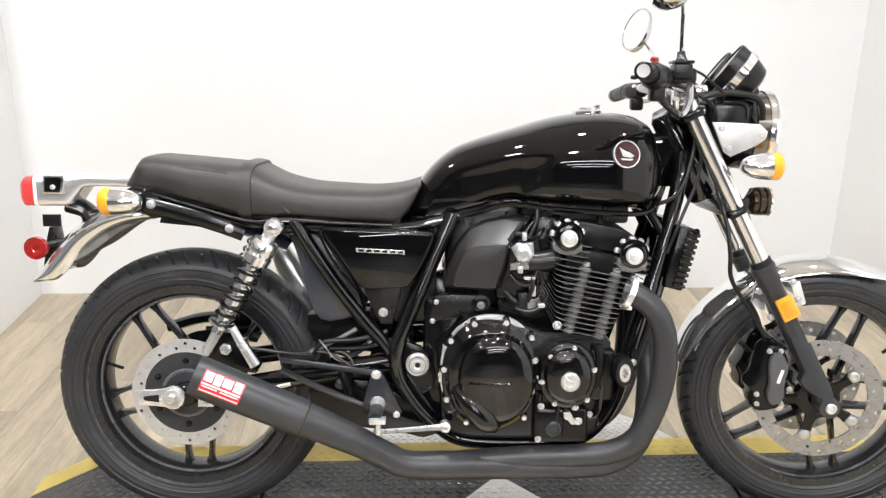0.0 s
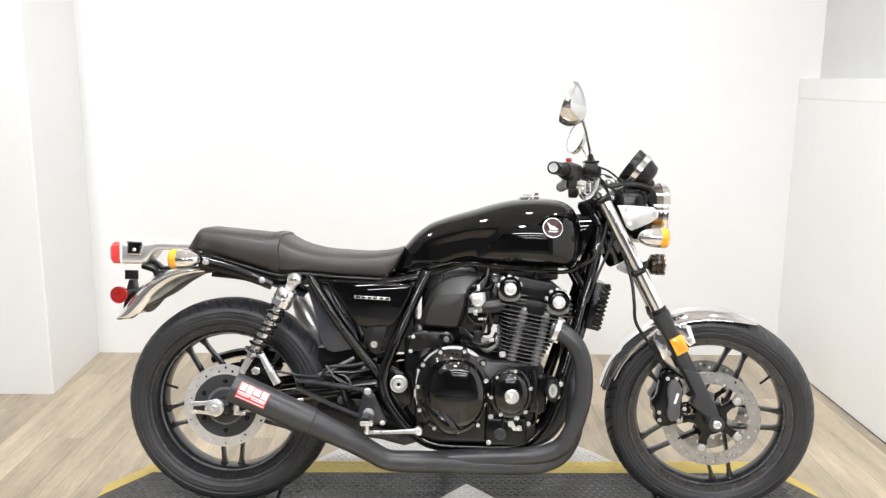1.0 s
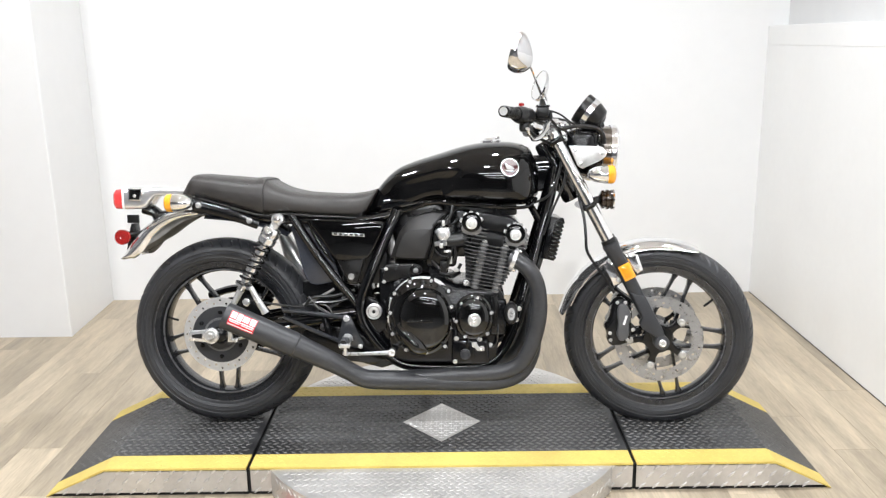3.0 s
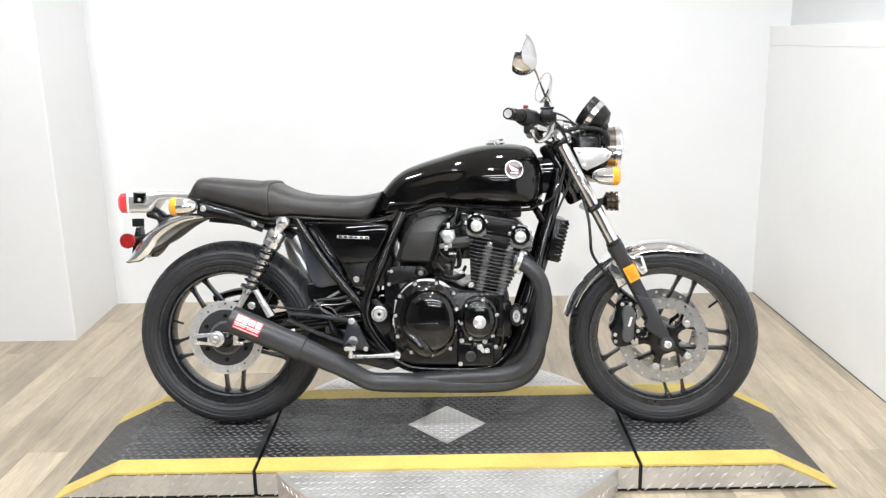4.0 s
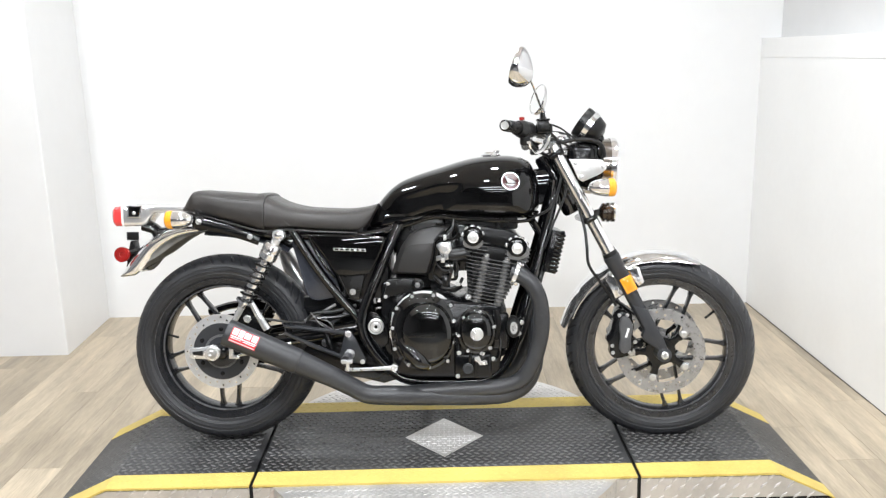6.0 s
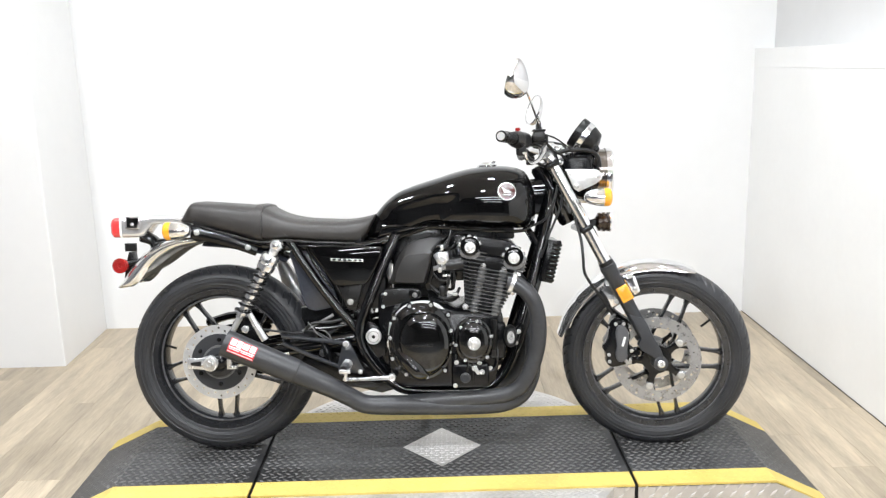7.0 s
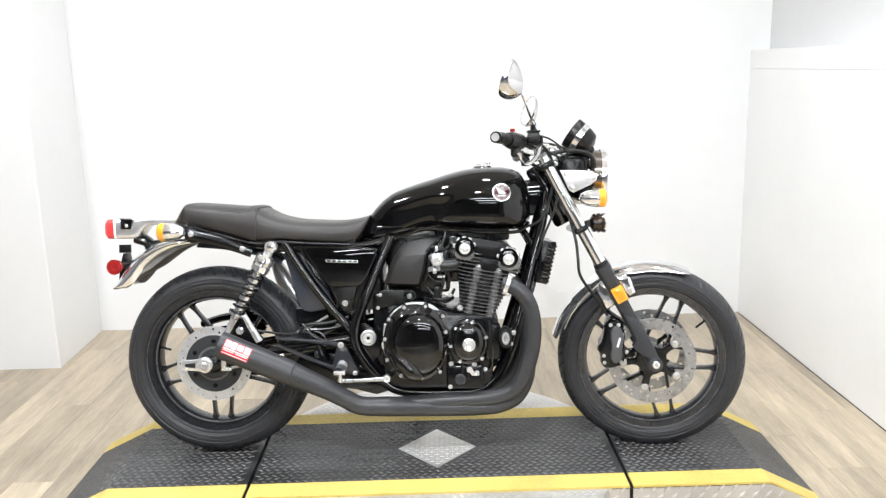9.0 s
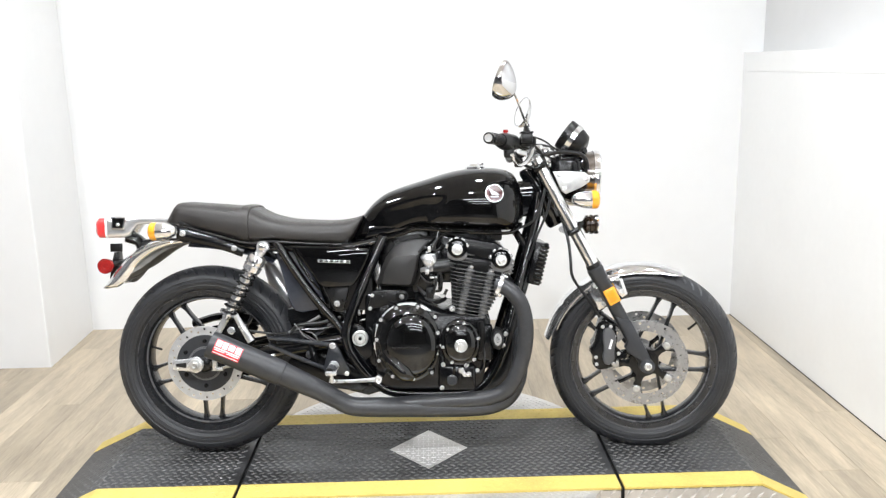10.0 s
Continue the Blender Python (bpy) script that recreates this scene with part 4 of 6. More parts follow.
part("number_plate_bracket", join(plate([(-1.075, 0.731), (-1.034, 0.731), (-1.034, 0.703), (-1.075, 0.703)], -0.036, -0.028, 0.002),
                    plate([(-1.068, 0.70), (-1.056, 0.70), (-1.052, 0.672), (-1.062, 0.625), (-1.080, 0.585), (-1.087, 0.61), (-1.078, 0.665)], -0.022, 0.022, 0.003)), PLASTIC, bike, "black plastic number plate bracket")
refl = part("side_reflector", turning([(0, 0.0262), (0.012, 0.0262), (0.0135, 0.0248), (0.0105, 0.0232), (0.0100, 0.0210), (0.0120, 0.0190), (0.0118, 0.009), (0.0100, 0.0075), (0.0100, 0)], (-1.086, -0.046, 0.656), (0, -1, 0), 36), RED_LENS, bike, "round red reflector")
part("reflector_stalk", tube([(-1.083, -0.045, 0.656), (-1.055, -0.035, 0.664), (-1.03, -0.03, 0.67)], 0.008, 8), PLASTIC, refl)


def indicator(x, y, z, ahead, parent):
    """A bullet indicator: chrome shell, amber lens facing along the bike, stalk inwards."""
    s = 1 if ahead else -1
    shell = part("indicator", turning([(-0.068, 0.003), (-0.0665, 0.009), (-0.062, 0.0155), (-0.050, 0.0225), (-0.03, 0.0272), (-0.012, 0.0290), (-0.005, 0.0294)], (x, y, z), (s, 0, 0), 32), CHROME, parent, "chrome bullet indicator with amber lens")
    part("lens", turning([(-0.0048, 0.0296), (0.010, 0.0302), (0.015, 0.0285), (0.019, 0.024), (0.022, 0.014), (0.0225, 0)], (x, y, z), (s, 0, 0), 32), AMBER, shell, "amber indicator lens")
    part("stalk", tube([(x - s * 0.03, y + 0.01 * (1 if y < 0 else -1), z), (x - s * 0.03, y * 0.45, z)], 0.008, 10), CHROME, shell)


indicator(-0.868, -0.165, 0.777, False, bike)
indicator(-0.868, 0.165, 0.777, False, bike)
indicator(0.552, -0.150, 0.857, True, bike)
indicator(0.552, 0.150, 0.857, True, bike)

# ---- seat ----
s_top = curve_of([(-0.862, 0.812), (-0.842, 0.842), (-0.826, 0.865), (-0.812, 0.868), (-0.78, 0.866), (-0.72, 0.861), (-0.62, 0.852), (-0.578, 0.848), (-0.53, 0.824), (-0.47, 0.807), (-0.38, 0.799), (-0.30, 0.797), (-0.24, 0.805), (-0.205, 0.815)])
s_bot = curve_of([(-0.862, 0.800), (-0.80, 0.790), (-0.70, 0.765), (-0.58, 0.734), (-0.50, 0.738), (-0.40, 0.730), (-0.30, 0.723), (-0.26, 0.722), (-0.235, 0.745), (-0.205, 0.800)])
s_w = curve_of([(-0.862, 0.075), (-0.84, 0.100), (-0.78, 0.118), (-0.68, 0.130), (-0.58, 0.138), (-0.48, 0.140), (-0.36, 0.132), (-0.26, 0.118), (-0.205, 0.10)])


def seat_section(x, a):
    zt, zb, w = s_top(x), s_bot(x), s_w(x)
    c, s = math.cos(a), math.sin(a)
    zc, h = (zt + zb) / 2, (zt - zb) / 2
    y = w * sgnpow(c, 0.36) * (1.0 - 0.20 * max(0, s))
    return y, zc + h * sgnpow(s, 0.48 if s > 0 else 0.35)


seat = part("seat", loft(-0.862, -0.205, 60, seat_section, 48), LEATHER, bike, "black stepped vinyl dual seat", 50)


def band(x0, x1, out):
    def f(x, a):
        y, z = seat_section(x, a)
        zc = (s_top(x) + s_bot(x)) / 2
        return y * (1 + out / 0.13), zc + (z - zc) * (1 + out / 0.06)
    return loft(x0, x1, 4, f, 48, False)


part("seat_strap", band(-0.600, -0.574, 0.0055), LEATHER, seat, "vinyl seat strap", 40)
both("seat_seam", tube([(-0.815, -0.092, 0.855), (-0.79, -0.100, 0.853), (-0.72, -0.110, 0.845), (-0.625, -0.118, 0.834)], 0.0028, 6), LEATHER, seat)
both("seat_seam", tube([(-0.565, -0.128, 0.815), (-0.52, -0.137, 0.775), (-0.49, -0.139, 0.75)], 0.0022, 6), LEATHER, seat)
both("seat_edge", tube([(-0.845, -0.098, 0.797), (-0.78, -0.119, 0.785), (-0.70, -0.130, 0.764), (-0.58, -0.139, 0.733), (-0.50, -0.141, 0.737), (-0.40, -0.136, 0.729), (-0.27, -0.120, 0.721)], 0.0035, 8), PLASTIC, seat)
part("seat_base", plate([(-0.81, 0.79), (-0.58, 0.735), (-0.25, 0.722), (-0.25, 0.745), (-0.58, 0.76), (-0.81, 0.81)], -0.115, 0.115, 0.004), PLASTIC, bike)

# ---- tank ----
t_top = curve_of([(-0.232, 0.775), (-0.215, 0.802), (-0.18, 0.846), (-0.136, 0.882), (-0.09, 0.902), (-0.038, 0.919), (0.01, 0.933), (0.059, 0.948), (0.11, 0.960), (0.16, 0.9665), (0.21, 0.968), (0.25, 0.965), (0.285, 0.955), (0.310, 0.936), (0.330, 0.890)])
t_bot = curve_of([(-0.232, 0.735), (-0.15, 0.737), (-0.09, 0.750), (-0.04, 0.768), (0.00, 0.774), (0.06, 0.768), (0.15, 0.762), (0.25, 0.758), (0.300, 0.762), (0.330, 0.790)])
t_w = curve_of([(-0.232, 0.070), (-0.20, 0.088), (-0.12, 0.108), (-0.05, 0.128), (0.02, 0.148), (0.09, 0.162), (0.17, 0.170), (0.24, 0.168), (0.285, 0.152), (0.310, 0.128), (0.330, 0.092)])


def tank_section(x, a):
    zt, zb, w = t_top(x), t_bot(x), t_w(x)
    c, s = math.cos(a), math.sin(a)
    zc = zb + (zt - zb) * 0.42
    if s >= 0:
        y, z = w * sgnpow(c, 0.72), zc + (zt - zc) * s ** 0.88
    else:
        y, z = w * sgnpow(c, 0.40), zc - (zc - zb) * abs(s) ** 0.50
    edge = 0.015 + (z - 0.786) * 0.75
    knee = 1 - smoothstep(edge - 0.011, edge + 0.011, x)
    low = 1 - smoothstep(0.845 - 0.25 * max(0, -x), 0.885 - 0.25 * max(0, -x), z)
    return y * (1 - 0.105 * knee * low * smoothstep(-0.2, -0.1, x)), z


tank = part("fuel_tank", loft(-0.232, 0.330, 110, tank_section, 96), GLOSS, bike, "gloss black fuel tank", 60)
both("tank_seam", tube([(-0.225, -0.075, 0.733), (-0.15, -0.098, 0.735), (-0.09, -0.110, 0.747), (-0.03, -0.122, 0.766), (0.01, -0.13, 0.769), (0.08, -0.142, 0.762), (0.17, -0.150, 0.756), (0.25, -0.148, 0.752), (0.298, -0.130, 0.757), (0.322, -0.10, 0.78)], 0.006, 10, flat=1.3), GLOSS, tank, "welded lower tank seam")
part("tank_pan", plate([(-0.20, 0.735), (-0.05, 0.762), (0.02, 0.770), (0.28, 0.757), (0.31, 0.77), (0.29, 0.80), (-0.18, 0.78)], -0.10, 0.10, 0.01), FRAME, tank)
cap_m = part("filler_cap", turning([(0, 0.034), (0.006, 0.034), (0.009, 0.030), (0.010, 0.022), (0.015, 0.020), (0.017, 0.010), (0.017, 0)], (0.175, 0, 0.9650), (-0.02, 0, 1), 36), CHROME, tank, "chrome filler cap")
part("cap_latch", box(0.185, 0.205, -0.008, 0.008, 0.977, 0.986, 0.002), CHROME, cap_m)


def tank_side(x, z):
    """The tank's right flank at this height, and the outward normal."""
    def at(xx, zz):
        best = None
        for k in range(200):
            y, q = tank_section(xx, math.pi * 0.5 + math.pi * k / 199)
            if best is None or abs(q - zz) < best[0]:
                best = (abs(q - zz), y)
        return Vector((xx, best[1], zz))
    p = at(x, z)
    n = (at(x + 0.02, z) - at(x - 0.02, z)).cross(at(x, z + 0.02) - at(x, z - 0.02)).normalized()
    if n.y > 0:
        n = -n
    return p, n


bp, bn = tank_side(0.233, 0.882)
badge = part("tank_badge", turning([(-0.004, 0.0300), (0.0010, 0.0305), (0.0030, 0.0296), (0.0030, 0.0276), (0.0012, 0.0270), (0.0010, 0.0)], bp + bn * 0.002, bn, 48), BRIGHT, tank, "round chrome tank badge with a red field and plain wing shape")
part("badge_field", turning([(0, 0.0274), (0.0006, 0.0272), (0.0006, 0)], bp + bn * 0.0032, bn, 40), BADGE_RED, badge)
bu = Vector((1, 0, 0))
bu = (bu - bn * bu.dot(bn)).normalized()
bv = bn.cross(bu)
if bv.z < 0:
    bv = -bv


def on_badge(pts, lift, thick):
    bm = bmesh.new()
    f = bm.faces.new([bm.verts.new(bp + bn * lift + bu * a + bv * b) for a, b in pts])
    res = bmesh.ops.extrude_face_region(bm, geom=[f])
    bmesh.ops.translate(bm, vec=bn * thick, verts=[g for g in res["geom"] if isinstance(g, bmesh.types.BMVert)])
    return bm


part("badge_wing", on_badge([(-0.017, 0.014), (-0.004, 0.006), (0.006, 0.003), (0.016, -0.004), (0.008, -0.008), (-0.010, -0.006)], 0.005, 0.0012), ALLOY, badge, "", 0)
part("badge_wing", on_badge([(-0.015, -0.010), (0.014, -0.010), (0.010, -0.0135), (-0.011, -0.0135)], 0.005, 0.0012), ALLOY, badge, "", 0)

# ---- side covers ----
cover, _ = both("side_cover", plate([(-0.430, 0.718), (-0.400, 0.721), (-0.186, 0.712), (-0.172, 0.704), (-0.190, 0.655), (-0.226, 0.592), (-0.245, 0.586), (-0.325, 0.582), (-0.342, 0.590), (-0.372, 0.640)], -0.152, -0.10, 0.006, 1, 3), GLOSS, bike, "gloss black side cover")
em = part("emblem", plate([(-0.346, 0.676), (-0.240, 0.671), (-0.239, 0.662), (-0.345, 0.667)], -0.155, -0.1515, 0.0008), BRIGHT, cover, "chrome emblem strip")
for k in range(6):
    x = -0.341 + 0.0172 * k
    z = 0.6712 - 0.0008 * k
    part("emblem_inset", plate([(x + 0.001, z + 0.0028), (x + 0.0125, z + 0.0026), (x + 0.0125, z - 0.0028), (x + 0.001, z - 0.0026)], -0.1556, -0.1551), SATIN, em, "", 0)
both("lower_cover", plate([(-0.335, 0.584), (-0.245, 0.586), (-0.268, 0.500), (-0.295, 0.500)], -0.135, -0.10, 0.006), PLASTIC, bike)
part("cover_screw", bolt(-0.288, 0.528, -0.136, 0.008, 0.006), BRIGHT, bike)
# added tapered gloss bead, shaped after a streak of light beside the cover
both("cover_trim", tube([(-0.428, -0.135, 0.712), (-0.405, -0.142, 0.665), (-0.372, -0.145, 0.61), (-0.345, -0.143, 0.575)], [0.004, 0.006, 0.005, 0.003], 8, flat=0.6), COVER, bike)

# ---- airbox covers and side brackets ----
def intake_body():
    """A cover with a flat face; its upper and rear edges fall back in a broad chamfer."""
    rim_o = [(-0.156, 0.591), (-0.144, 0.628), (-0.124, 0.678), (-0.096, 0.715), (-0.061, 0.730), (-0.019, 0.739), (0.031, 0.743), (0.038, 0.740),
             (-0.012, 0.690), (-0.021, 0.633), (-0.036, 0.586), (-0.045, 0.583), (-0.148, 0.588)]
    face = [(-0.136, 0.599), (-0.128, 0.634), (-0.110, 0.672), (-0.092, 0.685), (-0.056, 0.688), (-0.035, 0.689), (-0.020, 0.690), (-0.017, 0.690),
            (-0.017, 0.686), (-0.026, 0.640), (-0.041, 0.592), (-0.050, 0.590), (-0.130, 0.594)]
    lat = [0.150, 0.148, 0.143, 0.131, 0.127, 0.125, 0.125, 0.127, 0.166, 0.166, 0.160, 0.158, 0.152]
    bm = bmesh.new()
    cx, cz = -0.075, 0.640
    rings = [[bm.verts.new((x, -0.06, z)) for x, z in rim_o], [bm.verts.new((x, -q, z)) for (x, z), q in zip(rim_o, lat)]]
    for k, out in ((1.0, 0.175), (0.965, 0.1775), (0.6, 0.1795), (0.2, 0.180)):
        rings.append([bm.verts.new((cx + (x - cx) * k, -out, cz + (z - cz) * k)) for x, z in face])
    n = len(face)
    for A, B in zip(rings, rings[1:]):
        for i in range(n):
            bm.faces.new((A[i], A[(i + 1) % n], B[(i + 1) % n], B[i]))
    bm.faces.new(rings[0])
    bm.faces.new(rings[-1])
    rim_edges = [e for e in bm.edges if set(e.verts) <= set(rings[1]) or set(e.verts) <= set(rings[2])]
    bmesh.ops.bevel(bm, geom=rim_edges, offset=0.0035, segments=2, profile=0.5, affect="EDGES")
    return bm


air, _ = both("intake_cover", intake_body(), INTAKE, bike, "satin black plastic intake cover", 40)
# black tube laid on the chamfer paints the shade inside a slot
part("intake_slot", tube([(-0.014, -0.1700, 0.696), (0.003, -0.1555, 0.715), (0.018, -0.1420, 0.731)], [0.0045, 0.0050, 0.0045], 8), DARK, air, "", 0)
both("intake_edge", tube([(-0.028, -0.150, 0.588), (-0.012, -0.156, 0.634), (-0.002, -0.155, 0.684), (0.030, -0.110, 0.726)], 0.006, 8), PLASTIC, air)
both("engine_bracket", plate([(-0.187, 0.508), (-0.172, 0.566), (-0.150, 0.572), (-0.075, 0.570), (-0.058, 0.552), (-0.068, 0.530)], -0.150, -0.128, 0.004), PLASTIC, bike, "satin black engine mount plate")
both("mount_bush", turning([(0, 0.021), (0.008, 0.021), (0.010, 0.018), (0.010, 0.010), (0.013, 0.009), (0.014, 0.006)], (-0.072, -0.148, 0.551), (0, -1, 0), 28), SATIN, bike)
part("bush_bolt", bolt(-0.072, 0.551, -0.162, 0.0065, 0.004), CAST, bike)
for x, z in ((-0.170, 0.555), (-0.178, 0.512)):
    part("mount_bolt", bolt(x, z, -0.150, 0.0045, 0.006), ALLOY, bike)

# ---- engine ----
case = [(-0.16, 0.30), (-0.14, 0.26), (-0.10, 0.247), (0.165, 0.245), (0.19, 0.27), (0.20, 0.33), (0.215, 0.39), (0.215, 0.47), (0.20, 0.495), (0.06, 0.50), (-0.02, 0.53), (-0.11, 0.525), (-0.17, 0.46)]
eng = part("engine", plate(case, -0.185, 0.185, 0.015), SATIN, bike, "black air-cooled four-cylinder engine")
part("sump", box(0.035, 0.165, -0.12, 0.12, 0.228, 0.26, 0.012), SATIN, eng)
part("case_joint", tube([(-0.165, -0.186, 0.40), (0.0, -0.186, 0.395), (0.21, -0.186, 0.392)], 0.004, 8), ALLOY, eng)
part("oil_gallery", tube([(0.052, -0.188, 0.262), (0.054, -0.192, 0.32), (0.056, -0.190, 0.36)], 0.010, 10), SATIN, eng)
part("lower_case", box(0.045, 0.165, -0.205, -0.17, 0.248, 0.330, 0.010, 3), SATIN, eng)
for x, z in ((0.060, 0.334), (0.135, 0.332), (0.170, 0.310), (0.055, 0.258)):
    part("case_bolt", bolt(x, z, -0.205 if x < 0.165 else -0.19, 0.0055, 0.007), ALLOY, eng)
part("front_cover", box(0.165, 0.222, -0.195, -0.15, 0.34, 0.46, 0.012, 3), SATIN, eng)
part("side_plate", plate([(-0.166, 0.385), (-0.152, 0.38), (-0.140, 0.462), (-0.156, 0.468)], -0.195, -0.17, 0.005), BRIGHT, eng, "bare alloy gearbox edge")


def oval_dome(cx, cz, rx, rz, y0, steps, seg=64, n=2.0):
    """A rounded cover: rows of (outward, share of the outline)."""
    bm = bmesh.new()
    rings = []
    for out, k in steps:
        ring = []
        for i in range(seg):
            a = 2 * math.pi * i / seg
            ring.append(bm.verts.new((cx + rx * k * sgnpow(math.cos(a), 2 / n), y0 - out, cz + rz * k * sgnpow(math.sin(a), 2 / n))))
        rings.append(ring)
    for A, B in zip(rings, rings[1:]):
        for i in range(seg):
            bm.faces.new((A[i], A[(i + 1) % seg], B[(i + 1) % seg], B[i]))
    bm.faces.new(rings[-1])
    bm.faces.new(rings[0])
    return bm


clutch = part("clutch_cover", oval_dome(-0.054, 0.404, 0.104, 0.126, -0.180, [(0, 0.97), (0.012, 1.0), (0.024, 1.0), (0.027, 0.975), (0.028, 0.93), (0.034, 0.885), (0.040, 0.84), (0.042, 0.78), (0.042, 0.5)], 72, 2.15), COVER, bike, "gloss black clutch cover", 40)
part("clutch_dome", oval_dome(-0.040, 0.4025, 0.082, 0.099, -0.218, [(0, 1.03), (0.006, 1.0), (0.015, 0.975), (0.0205, 0.93), (0.0243, 0.87), (0.0270, 0.78), (0.0292, 0.66), (0.0309, 0.50), (0.0320, 0.33), (0.0326, 0.16), (0.0328, 0.05)], 64, 2.1), COVER, clutch, "gloss black raised dome", 50)
for x, z in ((-0.088, 0.520), (-0.019, 0.523), (0.036, 0.490), (0.045, 0.439), (0.039, 0.370), (0.023, 0.309), (-0.037, 0.289), (-0.104, 0.298), (-0.147, 0.350), (-0.153, 0.418), (-0.138, 0.482)):
    part("cover_bolt", bolt(x, z, -0.203, 0.0062, 0.010), BRIGHT, clutch)
    part("bolt_boss", turning([(0, 0.0095), (0.020, 0.0095), (0.022, 0.008)], (x, -0.183, z), (0, -1, 0), 14), COVER, clutch)
for dx in (-0.045, -0.030, -0.015, 0.0, 0.015, 0.030):
    part("raised_mark", plate([(-0.056 + dx, 0.402), (-0.044 + dx, 0.402), (-0.044 + dx, 0.395), (-0.056 + dx, 0.395)], -0.2535, -0.2480, 0.0008), COVER, clutch)
part("cover_boss", tube([(-0.126, -0.214, 0.380), (-0.096, -0.232, 0.348), (-0.064, -0.236, 0.314), (-0.040, -0.226, 0.296)], [0.018, 0.026, 0.027, 0.018], 22, flat=0.9), COVER, clutch, "cast oblong boss", 50)
part("oil_plug", box(-0.095, -0.075, -0.216, -0.204, 0.290, 0.303, 0.003), SATIN, clutch)
part("filler_cap", turning([(0, 0.014), (0.006, 0.014), (0.008, 0.011)], (-0.045, -0.206, 0.510), (0, -1, 0), 20), SATIN, clutch)
part("cover_gasket", oval_dome(-0.050, 0.404, 0.112, 0.130, -0.172, [(0, 1), (0.010, 1), (0.011, 0.95)], 60, 2.15), ALLOY, clutch, "bare alloy joint edge", 50)
pulse = part("pulse_cover", oval_dome(0.116, 0.405, 0.063, 0.075, -0.185, [(0, 0.98), (0.012, 1.0), (0.024, 0.99), (0.027, 0.94), (0.028, 0.84), (0.036, 0.80), (0.0408, 0.73), (0.0436, 0.62), (0.0454, 0.47), (0.0465, 0.30), (0.0470, 0.12)], 60, 2.1), COVER, bike, "gloss black crank end cover", 50)
for x, z in ((0.077, 0.449), (0.129, 0.468), (0.173, 0.419), (0.159, 0.351), (0.133, 0.334), (0.089, 0.343), (0.060, 0.392)):
    part("cover_bolt", bolt(x, z, -0.208, 0.0055, 0.009), BRIGHT, pulse)
part("timing_cap", turning([(0, 0.021), (0.008, 0.021), (0.011, 0.018), (0.010, 0.012), (0.012, 0.006), (0.011, 0.003)], (0.118, -0.2305, 0.400), (0, -1, 0), 30), BRIGHT, pulse, "bright round cap")
part("oil_sight", turning([(0, 0.017), (0.006, 0.017), (0.008, 0.013), (0.005, 0.011), (0.005, 0.004)], (0.088, -0.204, 0.283), (0, -1, 0), 24), LEG, eng, "dark grey round plug")
part("case_rib", tube([(0.094, -0.203, 0.302), (0.096, -0.205, 0.320), (0.098, -0.203, 0.338)], 0.005, 8), SATIN, eng)
part("case_rib", tube([(0.112, -0.202, 0.252), (0.113, -0.206, 0.29), (0.114, -0.204, 0.335)], 0.0045, 8), SATIN, eng)
part("switch_bracket", plate([(0.108, 0.322), (0.124, 0.324), (0.132, 0.308), (0.150, 0.308), (0.150, 0.296), (0.126, 0.294)], -0.213, -0.206, 0.002), BRIGHT, eng, "bright small bracket")
for x, z in ((0.118, 0.315), (0.1415, 0.3035)):
    part("bracket_bolt", bolt(x, z, -0.213, 0.0065, 0.006), BRIGHT, eng)
part("drain_hose", tube([(0.192, -0.185, 0.415), (0.1935, -0.192, 0.369), (0.191, -0.192, 0.325), (0.178, -0.192, 0.306), (0.150, -0.190, 0.303)], 0.0045, 8), FRAME, eng, "thin black drain hose")
slider = part("crash_bobbin", oval_dome(0.236, 0.418, 0.021, 0.034, -0.180, [(0, 0.8), (0.005, 1), (0.042, 1), (0.048, 0.9), (0.049, 0.6)], 32), PLASTIC, bike, "black oval crash bobbin")
part("bobbin_ring", oval_dome(0.236, 0.418, 0.012, 0.020, -0.2285, [(0, 1), (0.0012, 1), (0.0013, 0.6), (0.0005, 0.55)], 28), BRIGHT, slider)
part("bobbin_arm", tube([(0.24, -0.19, 0.425), (0.262, -0.17, 0.432), (0.272, -0.14, 0.44)], 0.010, 10), SATIN, slider)
for x, z in ((0.263, 0.428), (0.254, 0.392)):
    part("bobbin_bolt", bolt(x, z, -0.185, 0.006, 0.006), ALLOY, slider)

# cylinders: fins stacked along an axis that leans ahead
CT = radians(11)
ca, cf = Vector((math.sin(CT), 0, math.cos(CT))), Vector((math.cos(CT), 0, -math.sin(CT)))
CB = Vector((0.142, 0, 0.492))
cyl = part("cylinder_block", plate([((CB + cf * u + ca * v).x, (CB + cf * u + ca * v).z) for u, v in ((-0.036, -0.01), (0.048, -0.01), (0.060, 0.12), (-0.058, 0.12))], -0.164, 0.164, 0.004), FIN, bike, "black finned cylinders")


